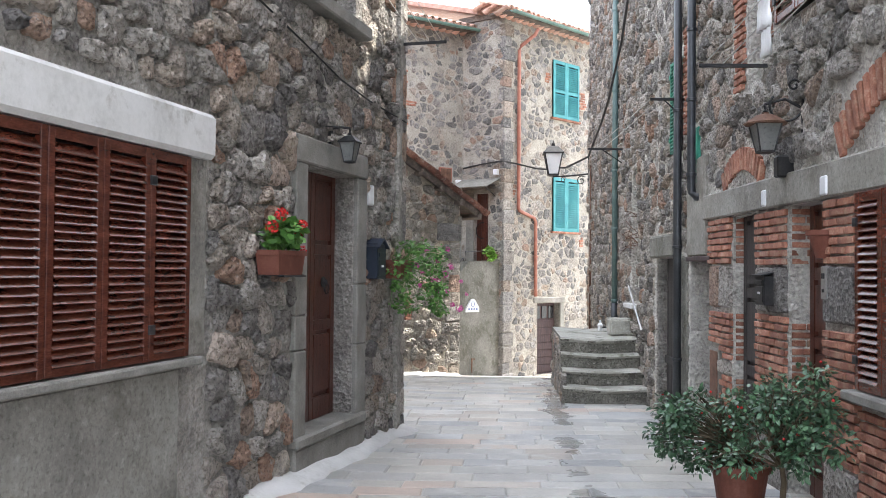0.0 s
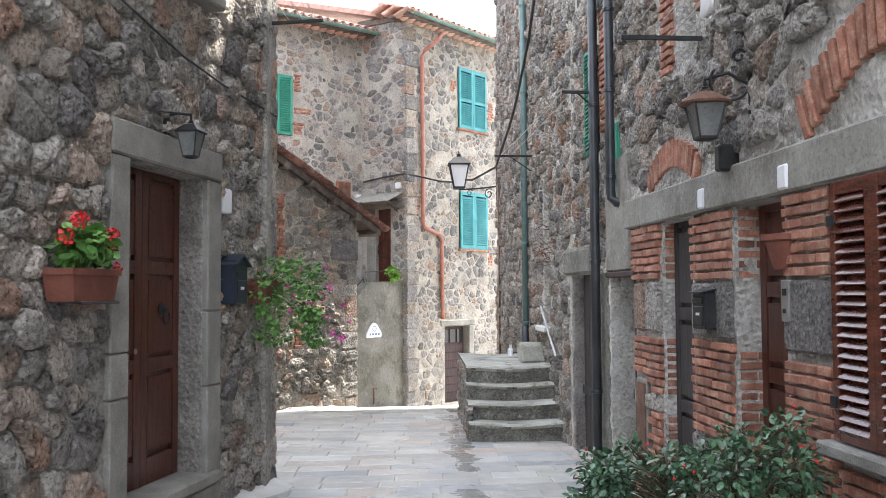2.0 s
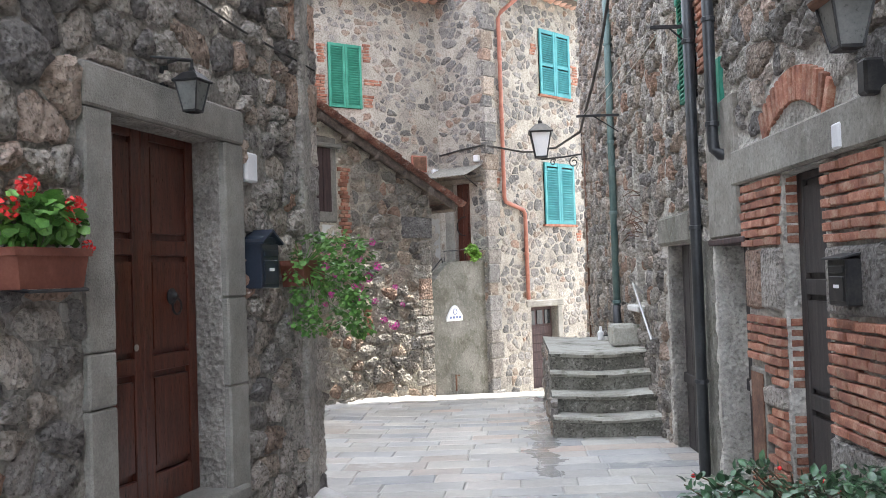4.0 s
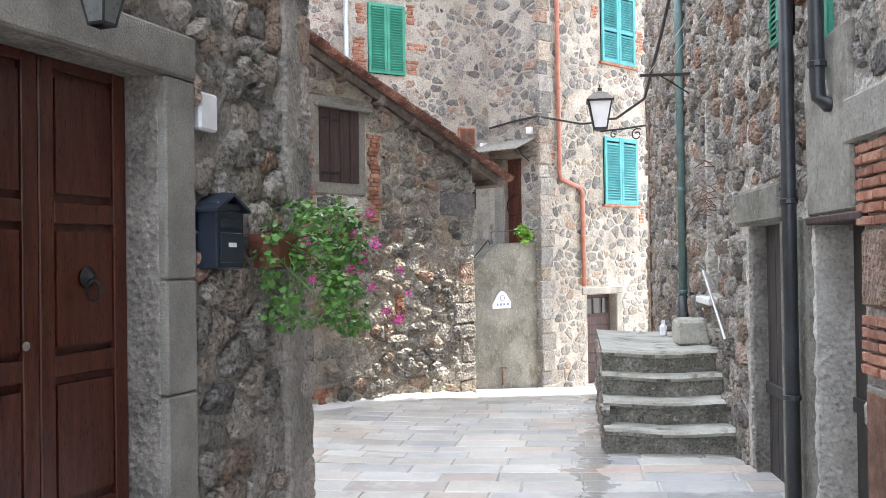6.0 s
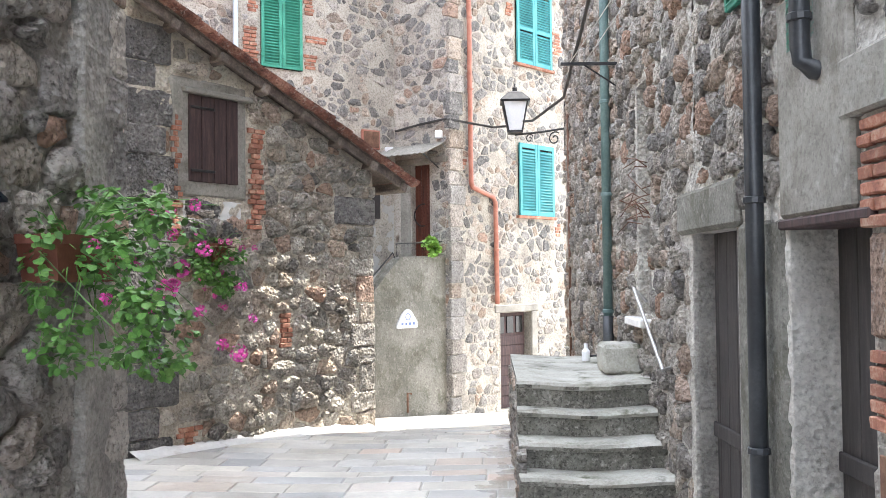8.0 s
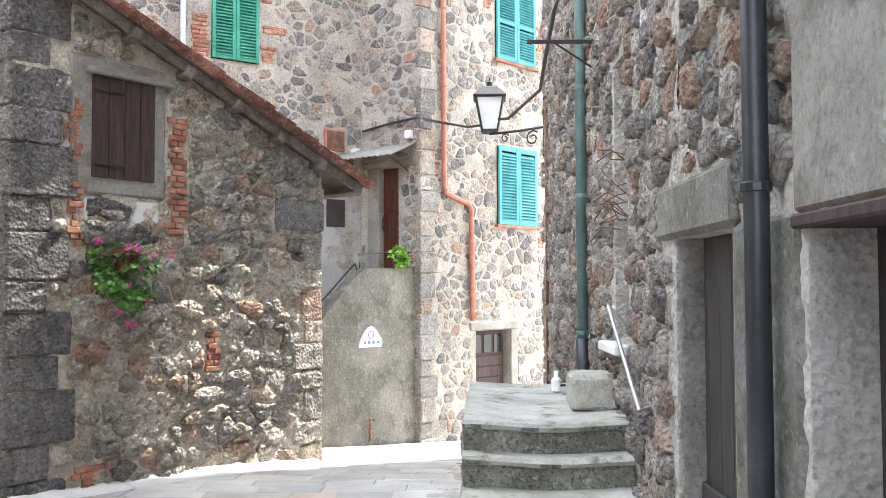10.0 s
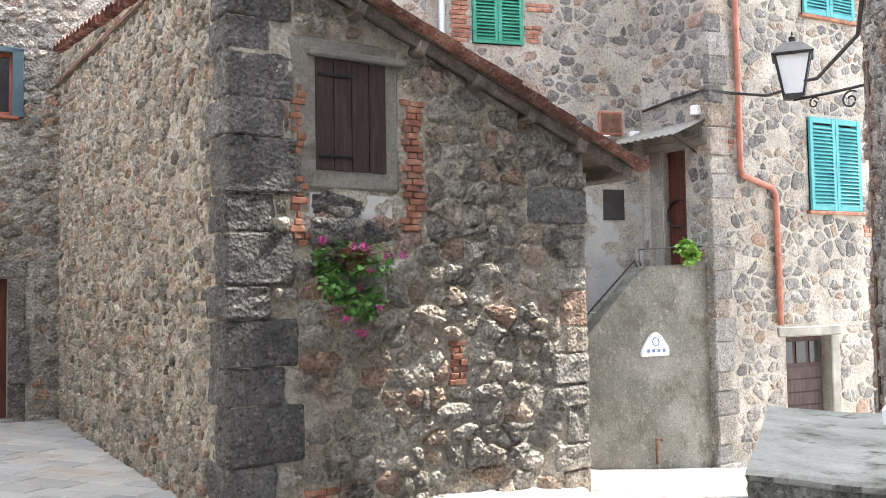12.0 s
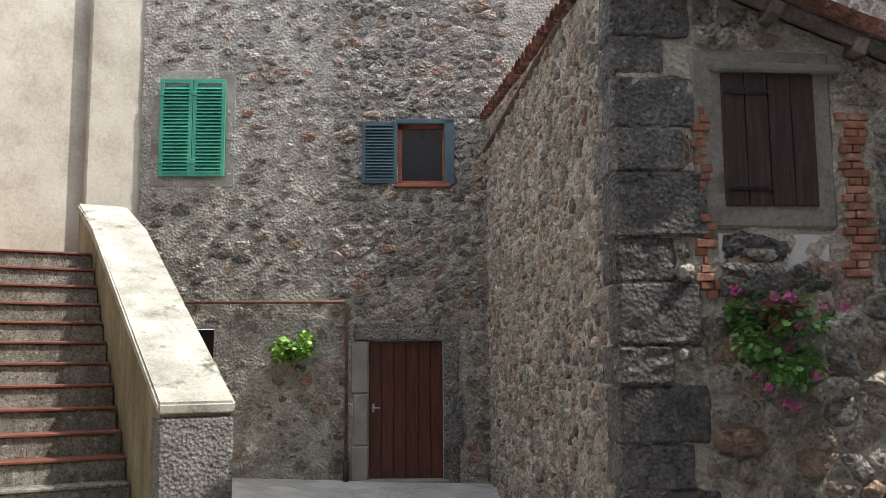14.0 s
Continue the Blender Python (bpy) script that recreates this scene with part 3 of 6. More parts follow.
end_r = slab("wall_east_end", wall_frame((6.5, 20.9), (1.82, 20.22)), 0, 4.7, -1.6, 9.6, 0.4, [], m_mortar_r, 0.0, "rubble end wall of the tall house")

# outhouse
H_W = [(0.72, 1.42, 2.58, 3.52)]
H_LEN = (Vector((-0.94, 18.12)) - Vector((-3.02, 15.05))).length
HL_LEN = (Vector((-8.42, 18.75)) - Vector((-3.02, 15.05))).length


def hut_top(u):
    return 4.40 - 0.392 * u


wall_h = slab("wall_outhouse_front", WH, 0.0, H_LEN, -0.7, hut_top, 0.4, H_W, m_mortar_h, -0.002, "rubble stone outhouse gable with dark quoin blocks", rough=0.02)
wall_hl = slab("wall_outhouse_side", WHL, 0.0, HL_LEN - 0.03, -0.6, lambda u: 4.95 - 0.09 * u, 0.4, [], m_mortar_h, 0.0, "tan rubble stone side wall of the outhouse", rough=0.018)

# court house
C_HOLES = [(0.10, 1.12, -0.05, 1.83), (0.50, 1.19, 4.03, 4.90), (-2.84, -1.92, 4.13, 5.53), (-2.33, -2.02, 1.45, 2.02)]
wall_c = slab("wall_court", WC, -3.1, 6.0, -0.5, 8.5, 0.4, C_HOLES, m_mortar_l, 0.0, "plastered rubble house wall closing the small court", rough=0.012, span=(-3.1, 2.4))

# houses behind
F_HOLES = [(1.92, 3.05, 5.63, 7.14), (1.95, 3.07, 2.67, 4.08), (1.36, 2.30, -1.0, 0.82)]
wall_f = slab("wall_north", WF, 0.0, 9.0, -1.6, 8.05, 0.4, F_HOLES, m_mortar_t, 0.0, "pale mortared rubble house front with teal shutters", rough=0.009, span=(0, 5.0))
wall_t = slab("wall_north_tower", WT, -0.35, 1.24, -1.6, 8.0, 0.4, [(0.38, 0.80, 1.85, 3.55)], m_mortar_t, 0.0, "rubble corner of the house above the stair door", rough=0.009)
G_HOLES = [(0.47, 1.24, 5.09, 6.42), (2.41, 2.80, 3.83, 4.19)]
wall_g = slab("wall_north_recess", WG, -2.6, 3.4, -1.6, 7.75, 0.4, G_HOLES, m_mortar_t, 0.0, "cream mortared rubble wall with a green shutter", rough=0.009)

# ground: one sheet out to the horizon
GX = [-4000, -300, -30] + [-14 + 0.5 * i for i in range(37)] + [12, 40, 300, 4000]
GY = [-4000, -300, -30] + [-6 + 0.5 * i for i in range(63)] + [33, 60, 300, 4000]
gv = [(x, y, gz(max(-14, min(4, x)), max(-6, min(25, y))) - 0.010) for y in GY for x in GX]
gf = [(j * len(GX) + i, j * len(GX) + i + 1, (j + 1) * len(GX) + i + 1, (j + 1) * len(GX) + i) for j in range(len(GY) - 1) for i in range(len(GX) - 1)]
ground = tagged(mesh_object("ground", gv, gf, m_joint), "grey stone-paved lane with a damp gutter line", "ground", kind="structure")

# roofs that close the houses; eastern two raised unseen to block sun
for nm, ps, zz in (("roof_west", ((-1.05, 10.7), (-9, 12.2), (-9, -4), (-4.1, -4)), 7.6), ("roof_east", ((1.85, 12.6), (2.9, -4), (9, -4), (9, 12.6)), 12.0), ("roof_east_far", ((1.45, 20.5), (1.6, 12.4), (9, 12.4), (9, 21.2)), 9.6)):
    bm = bmesh.new()
    lo = [bm.verts.new((x, y, zz)) for x, y in ps]
    hi = [bm.verts.new((x, y, zz + 0.2)) for x, y in ps]
    bm.faces.new(lo)
    bm.faces.new(hi[::-1])
    for k in range(4):
        bm.faces.new((lo[k], lo[(k + 1) % 4], hi[(k + 1) % 4], hi[k]))
    tagged(part(nm, bm, m_tile), "roof slab of a stone house, out of view", "roof", kind="structure")

# ---- steps and stair walls ----
def outside_steps():
    t = thing("stone_steps", pose(0, 0, 0), "worn concrete-topped stone steps up to a landing", "steps")
    x0, x1 = 0.83, 2.04
    zb = -0.34
    for k in range(4):
        top = [-0.02, 0.20, 0.42, 0.64][k]
        y0 = 13.30 + 0.30 * k if k < 3 else 14.05
        y1 = 16.6
        rg = random.Random(60 + k)
        bm = bmesh.new()
        n = 9
        prof = [(0.03, zb), (0.025, top - 0.07), (-0.02, top - 0.06), (-0.035, top - 0.03), (-0.015, top - 0.004), (0.03, top), (0.35 if k < 3 else y1 - y0, top), (0.35 if k < 3 else y1 - y0, zb)]
        rows = []
        for i in range(n + 1):
            s = i / n
            x = x0 + (x1 - x0) * s
            sag = -0.028 * math.sin(math.pi * s) ** 2
            rows.append([bm.verts.new((x + rg.uniform(-0.006, 0.006), y0 + dy + rg.uniform(-0.012, 0.012), z + (sag + rg.uniform(-0.003, 0.003) if z > zb else 0))) for dy, z in prof])
        for a, b in zip(rows, rows[1:]):
            for q in range(len(prof) - 1):
                bm.faces.new((a[q], b[q], b[q + 1], a[q + 1]))
        bm.faces.new(rows[0])
        bm.faces.new(rows[-1][::-1])
        bm.normal_update()
        # upright faces below the nosing get the stone with shade painted in
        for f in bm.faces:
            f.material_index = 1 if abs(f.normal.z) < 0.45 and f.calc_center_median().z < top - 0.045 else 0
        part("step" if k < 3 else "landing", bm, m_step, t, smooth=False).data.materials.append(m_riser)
    return t


steps = outside_steps()


def stair_parapet():
    """Cement stair wall that climbs to the door in the corner, with its landing and steps behind."""
    t = thing("cement_stair", WS.copy(), "grey cement-rendered outside stair with a raking parapet", "stair")
    bm = bmesh.new()
    prof = [(-2.6, -1.2), (1.36, -1.5), (1.36, 1.90), (0.14, 1.86), (-0.10, 1.66), (-2.6, -0.66)]
    f = [bm.verts.new((u, 0.0, z)) for u, z in prof]
    b = [bm.verts.new((u, 0.22, z)) for u, z in prof]
    bm.faces.new(f[::-1])
    bm.faces.new(b)
    for k in range(6):
        bm.faces.new((f[k], f[(k + 1) % 6], b[(k + 1) % 6], b[k]))
    bmesh.ops.bevel(bm, geom=[e for e in bm.edges if all(v.co.z > -1 for v in e.verts)], offset=0.02, segments=2, affect="EDGES")
    part("parapet", bm, m_cement, t)
    for k in range(10):
        boxed("step", -0.25 - 0.22 * (k + 1), -0.25 - 0.22 * k, 0.22, 1.0, -1.3, 1.25 - 0.185 * k, m_step, t, 0.01)
    boxed("landing", -0.25, 1.2, 0.22, 0.6, -1.3, 1.42, m_step, t, 0.01)
    bm = bmesh.new()
    tube(bm, [(0.12, 0.08, 1.86), (0.10, 0.08, 2.08), (1.28, 0.08, 2.14)], 0.011, 6)
    tube(bm, [(0.06, 0.08, 1.84), (0.02, 0.08, 1.93), (-0.78, 0.08, 1.24), (-1.6, 0.08, 0.5)], 0.012, 6)
    part("handrail", bm, m_iron, t)
    return t


stair_parapet()


def court_stair():
    a, b = Vector((-6.22, 13.48)), Vector((-9.97, 14.13))
    m = wall_frame(a, b)   # x up the flight
    t = thing("court_stair", m, "outside stair with terracotta nosings and a thick mossy parapet", "stair")
    n, ln = 14, (b - a).length
    for k in range(n):
        x0, z1 = 0.55 + k * 0.25, -0.16 + 0.215 * (k + 1)
        # court steps and lowest treads use the darkened stone, their shade in the colour
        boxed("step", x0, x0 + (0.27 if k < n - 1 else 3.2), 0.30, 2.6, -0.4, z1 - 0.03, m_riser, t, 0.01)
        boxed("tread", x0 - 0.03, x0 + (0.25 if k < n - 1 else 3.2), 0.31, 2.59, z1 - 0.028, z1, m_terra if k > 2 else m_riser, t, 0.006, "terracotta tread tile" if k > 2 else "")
    bm = bmesh.new()
    prof = [(0.0, -0.4), (ln + 1.3, -0.4), (ln + 1.3, 3.62), (ln, 3.14), (0.0, 1.20)]
    f = [bm.verts.new((x, -0.29, z)) for x, z in prof]
    g = [bm.verts.new((x, 0.29, z)) for x, z in prof]
    bm.faces.new(f)
    bm.faces.new(g[::-1])
    for k in range(5):
        bm.faces.new((f[k], g[k], g[(k + 1) % 5], f[(k + 1) % 5]))
    bmesh.ops.bevel(bm, geom=[e for e in bm.edges if all(v.co.z > 0 for v in e.verts)], offset=0.03, segments=2, affect="EDGES")
    part("parapet", bm, m_moss, t, "mossy rendered parapet")
    bm = bmesh.new()
    prof = [(-0.04, 1.12), (-0.04, 1.22), (ln, 3.17), (ln + 1.3, 3.66), (ln + 1.3, 3.56), (ln, 3.07)]
    f = [bm.verts.new((x, -0.32, z)) for x, z in prof]
    g = [bm.verts.new((x, 0.32, z)) for x, z in prof]
    bm.faces.new(f)
    bm.faces.new(g[::-1])
    for k in range(6):
        bm.faces.new((f[k], g[k], g[(k + 1) % 6], f[(k + 1) % 6]))
    bmesh.ops.bevel(bm, geom=bm.edges[:], offset=0.02, segments=2, affect="EDGES")
    part("coping", bm, m_step, t, "pale lichened coping slab")
    bm = bmesh.new()
    box(bm, -0.03, 0.25, -0.31, 0.31, -0.4, 1.10, 0.02)
    part("end_pier", bm, m_block, t, "dark rough end pier")
    return t


court_stair()
boxed_w = boxed("wall_court_pillar", -0.40, 0.40, -0.05, 0.6, -0.4, 8.5, m_court, None, 0.02, m=WC @ pose(-3.41, -0.08, 0, 0, 0, 30))
tagged(boxed_w, "pale plastered pilaster of the court house", "pilaster", kind="structure")
# unseen wall added south of the stair to cut the skylight
court_s = slab("wall_court_south", wall_frame((-7.2, 10.75), (-12.4, 10.9)), 0, 5.2, -0.5, 7.6, 0.4, [], m_court, 0.0, "plain wall out of view, added to dim the court stair")
wall_d = slab("wall_court_west", wall_frame((-12.0, 6.0), (-11.7, 14.6)), 0.0, 8.6, -0.5, 8.5, 0.5, [], m_court, 0.0, "sunlit pale plaster wall above the stair")


# ---- doors, shutters, lamps, pipes ----
def louvre_leaf(parent, x0, x1, z0, z1, material, y=0.0, stile=0.055, pitch=0.05, mid=None, hinges=None, hinge_mat=None):
    """One shutter leaf with stiles, rails and tilted slats, its face at y, as a part with its slats under it."""
    bm = bmesh.new()
    box(bm, x0, x0 + stile, y, y + 0.04, z0, z1, 0.004)
    box(bm, x1 - stile, x1, y, y + 0.04, z0, z1, 0.004)
    rails = [(z0, z0 + stile * 1.3), (z1 - stile * 1.2, z1)] + ([(mid - stile / 2, mid + stile / 2)] if mid else [])
    for a, b in rails:
        box(bm, x0 + stile, x1 - stile, y + 0.003, y + 0.037, a, b, 0.004)
    leaf = part("leaf", bm, material, parent)
    z = z0 + stile * 1.3 + 0.01
    sl = box(bmesh.new(), -(x1 - x0) / 2 + stile, (x1 - x0) / 2 - stile, -0.036, 0.036, -0.005, 0.005, 0.0, pose(0, 0, 0, 50))
    me = bpy.data.meshes.new("slat")
    sl.to_mesh(me)
    sl.free()
    me.materials.append(material)
    while z < z1 - stile * 1.2 - 0.01:
        if not mid or abs(z - mid) > stile / 2 + 0.012:
            ob = new("slat", me)
            ob.parent = leaf
            ob.location = ((x0 + x1) / 2, y + 0.02, z)
        z += pitch
    if hinges:
        for hz in hinges:
            boxed("hinge", x0 - 0.015, x0 + 0.05, y - 0.012, y + 0.002, hz - 0.03, hz + 0.03, hinge_mat or m_iron, leaf, 0.003)
    return leaf


def shutters(m, u0, u1, z0, z1, material, leaves, label, y=-0.05, pitch=0.05, mid=None, sill=None, stile=0.05, group="", backing=True):
    t = thing("window_shutter", m @ pose(u0, 0, z0), label, "shutters", group)
    w, h = (u1 - u0) / leaves, z1 - z0
    for k in range(leaves):
        louvre_leaf(t, k * w + 0.003, (k + 1) * w - 0.003, 0, h, material, y, stile, pitch, mid - z0 if mid else None, hinges=(0.15 * h, 0.85 * h) if k == 0 or k == leaves - 1 else None, hinge_mat=material if material is not m_wood_s else m_iron)
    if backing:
        # dark board in place of the unlit room
        boxed("window_back", 0.01, u1 - u0 - 0.01, 0.10, 0.13, 0.01, h - 0.01, m_dark, t, 0.0, "near-black board for the unlit room behind the slats")
    if sill:
        boxed("sill", -0.06, u1 - u0 + 0.06, -0.07, 0.10, -0.055, -0.005, sill, t, 0.006)
    return t


def panel_door(m, u0, u1, z0, z1, material, leaves, panels, label, y=0.2, name="panelled_door"):
    """A door of framed leaves with raised and fielded panels."""
    t = thing(name, m @ pose(u0, y, z0), label, "door")
    w, h = (u1 - u0) / leaves, z1 - z0
    for k in range(leaves):
        x0, x1 = k * w + 0.004, (k + 1) * w - 0.004
        leaf = boxed("leaf", x0, x1, 0.034, 0.07, 0, h, material, t, 0.0)
        bm = bmesh.new()
        st = 0.095 if w > 0.45 else 0.075
        box(bm, x0, x0 + st, 0, 0.036, 0, h, 0.006)
        box(bm, x1 - st, x1, 0, 0.036, 0, h, 0.004)
        zs = [0.0, *(0.16 + (h - 0.16) * q / panels for q in range(panels + 1))]
        box(bm, x0 + st, x1 - st, 0.001, 0.036, 0, 0.2, 0.006)
        for q in range(1, panels + 1):
            box(bm, x0 + st, x1 - st, 0.001, 0.036, zs[q + 1] - 0.05, min(h, zs[q + 1] + 0.05), 0.004)
        part("frame", bm, material, leaf)
        for q in range(1, panels + 1):
            a, b = zs[q] + (0.09 if q > 1 else 0.09), zs[q + 1] - 0.09
            bm = bmesh.new()
            box(bm, x0 + st + 0.015, x1 - st - 0.015, 0.004, 0.036, a, b, 0.0)
            f = min(bm.faces, key=lambda f: f.calc_center_median().y)
            r = bmesh.ops.inset_region(bm, faces=[f], thickness=0.045)
            bmesh.ops.translate(bm, vec=(0, 0.022, 0), verts=list({v for e in bm.faces if e is not f for v in e.verts if v not in f.verts and v.co.y < 0.02}))
            part("panel", bm, material, leaf)
    return t


def plank_door(m, u0, u1, z0, z1, material, label, planks=5, y=0.15, rails=(), handle=None):
    t = thing("plank_door", m @ pose(u0, y, z0), label, "door")
    w, h = (u1 - u0) / planks, z1 - z0
    for k in range(planks):
        boxed("plank", k * w + 0.003, (k + 1) * w - 0.003, 0, 0.035, 0, h, material, t, 0.005)
    boxed("backing", 0.004, u1 - u0 - 0.004, 0.036, 0.05, 0.003, h - 0.003, material, t, 0.0)
    for r in rails:
        boxed("rail", 0.02, u1 - u0 - 0.02, -0.028, -0.001, r - 0.05, r + 0.05, material, t, 0.006)
    if handle:
        bm = bmesh.new()
        box(bm, handle[0] - 0.02, handle[0] + 0.02, -0.012, 0.0, handle[1] - 0.06, handle[1] + 0.06, 0.003)
        tube(bm, [(handle[0], -0.01, handle[1]), (handle[0], -0.05, handle[1]), (handle[0] + 0.09, -0.055, handle[1])], 0.008, 6)
        part("handle", bm, m_galv, t, "grey metal door handle")
    return t


def lantern(m, r, h, glass, label, sides=4, ripple=False):
    """A tapered lantern hanging from the origin of m downwards, widest at its shoulders."""
    t = thing("wall_lantern", m, label, "lantern", "lane lanterns")

    def loft(name, prof, material, sd=sides, lab=""):
        bm = bmesh.new()
        rot = math.pi / sd
        rings = [[bm.verts.new((q * math.cos(k * math.tau / sd + rot), q * math.sin(k * math.tau / sd + rot), z)) for k in range(sd)] for q, z in prof]
        for a, b in zip(rings, rings[1:]):
            for k in range(sd):
                bm.faces.new((a[k], a[(k + 1) % sd], b[(k + 1) % sd], b[k]))
        bm.faces.new(rings[0][::-1])
        bm.faces.new(rings[-1])
        return part(name, bm, material, t, lab)

    loft("glass", [(r * 0.52, -h), (r * 0.96, -h * 0.32)], glass, sides, "lantern glass panes")
    bm = bmesh.new()
    for k in range(sides):
        c, s = math.cos((k + 0.5) * math.tau / sides), math.sin((k + 0.5) * math.tau / sides)
        tube(bm, [(r * 0.54 * c, r * 0.54 * s, -h - 0.005), (r * 0.99 * c, r * 0.99 * s, -h * 0.31)], r * 0.055, 5)
    part("cage", bm, m_iron, t)
    loft("base", [(r * 0.3, -h * 1.05), (r * 0.6, -h * 1.02), (r * 0.6, -h * 0.97)], m_iron)
    loft("roof", [(r * 1.16, -h * 0.33), (r * 1.2, -h * 0.29), (r * 0.55, -h * 0.10), (r * 0.2, -h * 0.06), (r * 0.2, -h * 0.02)], m_rust if ripple else m_iron, 12 if ripple else sides)
    bm = bmesh.new()
    lathe(bm, [(r * 0.1, -h * 0.03), (r * 0.16, h * 0.02), (r * 0.05, h * 0.05), (r * 0.03, h * 0.12)], 8)
    part("finial", bm, m_iron, t)
    return t


def scroll(c, r0, r1, turns, axis_u, start=0.0, n=22):
    """Points on a spiral in the plane of axis_u and z."""
    c, axis_u = Vector(c), Vector(axis_u)
    return [c + (axis_u * math.cos(start + turns * math.tau * i / n) + Vector((0, 0, 1)) * math.sin(start + turns * math.tau * i / n)) * (r0 + (r1 - r0) * i / n) for i in range(n + 1)]


def pipe_run(name, m, pts, r, material, label, bands=(), category="drainpipe"):
    t = thing(name, m, label, category)
    part("pipe", tube(bmesh.new(), pts, r, 12), material, t, smooth=True)
    for p in bands:
        part("bracket", lathe(bmesh.new(), [(r * 1.05, p[2] - 0.02), (r * 1.22, p[2] - 0.015), (r * 1.22, p[2] + 0.015), (r * 1.05, p[2] + 0.02)], 12, p[0], p[1]), material, t)
    return t


def cable(name, pts, r, material, label, category="cable"):
    return tagged(part(name, tube(bmesh.new(), pts, r, 5), material), label, category)


def sag(a, b, drop, n=10):
    a, b = Vector(a), Vector(b)
    return [a.lerp(b, i / n) + Vector((0, 0, -4 * drop * (i / n) * (1 - i / n))) for i in range(n + 1)]


def iron_arm(m, u, z, reach, label, strut=True):
    t = thing("iron_bracket", m @ pose(u, 0, z), label, "bracket", "clothes-line brackets")
    boxed("arm", -0.014, 0.014, -reach, 0.05, -0.016, 0.016, m_iron, t, 0.003)
    if strut:
        part("strut", tube(bmesh.new(), [(0, 0.04, -0.28), (0, -reach * 0.6, -0.01)], 0.009, 6), m_iron, t)
    return t


def plate(m, u, z, w, h, label, y=-0.02, material=None):
    bm = box(bmesh.new(), -w / 2, w / 2, y, 0.04, -h / 2, h / 2, 0.012)
    ob = part("wall_plate", bm, material or m_ceramic)
    ob.matrix_world = m @ pose(u, 0, z)
    return tagged(ob, label, "plate")


def letterbox(m, u, z, w, h, d, material, label, gable=True):
    t = thing("letterbox", m @ pose(u, -d, z), label, "letterbox")
    boxed("body", 0, w, 0, d, 0, h * 0.8, material, t, 0.008)
    bm = bmesh.new()
    if gable:
        pr = [(-0.025, h * 0.78), (w / 2, h * 1.0), (w + 0.025, h * 0.78), (w + 0.025, h * 0.82), (w / 2, h * 1.05), (-0.025, h * 0.82)]
        a = [bm.verts.new((x, -0.03, zz)) for x, zz in pr]
        b = [bm.verts.new((x, d, zz)) for x, zz in pr]
        bm.faces.new(a)
        bm.faces.new(b[::-1])
        for k in range(6):
            bm.faces.new((a[k], a[(k + 1) % 6], b[(k + 1) % 6], b[k]))
    else:
        box(bm, -0.01, w + 0.01, -0.03, d, 0, 0.012, 0.003, pose(0, 0, h * 0.8, 12))
    part("lid", bm, material, t)
    if gable:
        part("gable_end", box(bmesh.new(), 0.02, w - 0.02, 0.0, d, h * 0.79, h * 0.92, 0.01), material, t)
    boxed("flap", w * 0.12, w * 0.88, -0.012, 0.0, h * 0.56, h * 0.68, material, t, 0.004)
    boxed("door", w * 0.12, w * 0.88, -0.008, 0.0, h * 0.08, h * 0.5, material, t, 0.004)
    boxed("name_card", w * 0.38, w * 0.66, -0.011, -0.006, h * 0.3, h * 0.36, m_ceramic, t, 0.001, "small pale name card")
    return t


# house with the panelled door
shutters(WL, -1.91, -0.06, 1.07, 2.38, m_wood_s, 4, "dark brown varnished louvred shutters, closed, over a stone sill", -0.07, 0.047, stile=0.052)
t = boxed("lintel", -9.0, 0.22, -0.10, 0.10, 2.39, 2.70, m_white, None, 0.03, m=WL)
tagged(t, "whitewashed plaster lintel beam over the shutters", "lintel", kind="structure")
t = boxed("window_sill", -1.85, 0.05, -0.12, 0.12, 1.005, 1.06, m_dress, None, 0.012, m=WL)
tagged(t, "thin grey stone sill under the shutters", "sill", kind="structure")
t = boxed("plaster_dado", -9.0, -0.10, -0.03, 0.05, -0.5, 1.0, m_plaster, None, 0.02, m=WL)
tagged(t, "stained grey cement plaster below the window", "plaster", kind="structure")
t = boxed("plaster_jamb", -0.02, 0.22, -0.02, 0.05, 1.06, 2.39, m_plaster, None, 0.01, m=WL)
tagged(t, "grey plaster band beside the shutters", "plaster", kind="structure")

surround = thing("door_surround", WL.copy(), "grey dressed stone door surround with a worn step", "door surround", kind="structure")
for a, b, zs in ((1.655, 1.89, (-0.2, 0.95, 1.25, 2.56)), (3.11, 3.37, (-0.2, 0.9, 1.5, 2.56))):
    for c, d in zip(zs, zs[1:]):
        boxed("jamb_stone", a, b, -0.045, 0.30, c + 0.003, d - 0.003, m_dress, surround, 0.012)
boxed("lintel_stone", 1.65, 3.38, -0.05, 0.30, 2.563, 2.80, m_dress, surround, 0.014)
boxed("threshold", 1.64, 3.30, -0.09, 0.46, 0.12, 0.22, m_dress, surround, 0.02)
boxed("step_base", 1.66, 3.30, -0.055, 0.44, -0.3, 0.118, m_dress, surround, 0.02)
door = panel_door(WL, 1.893, 3.107, 0.222, 2.56, m_wood, 2, 3, "dark red varnished double door with raised panels", 0.20)
bm = bmesh.new()
lathe(bm, [(0.05, 0.0), (0.055, 0.012), (0.03, 0.03), (0.012, 0.05)], 14)
bmesh.ops.transform(bm, matrix=pose(0.91, 0.0, 1.30, 90), verts=bm.verts)
tube(bm, scroll((0.91, -0.045, 1.235), 0.05, 0.05, 1.0, (1, 0, 0), math.pi / 2), 0.008, 6)
part("knocker", bm, m_iron, door, "dark iron ring knocker")
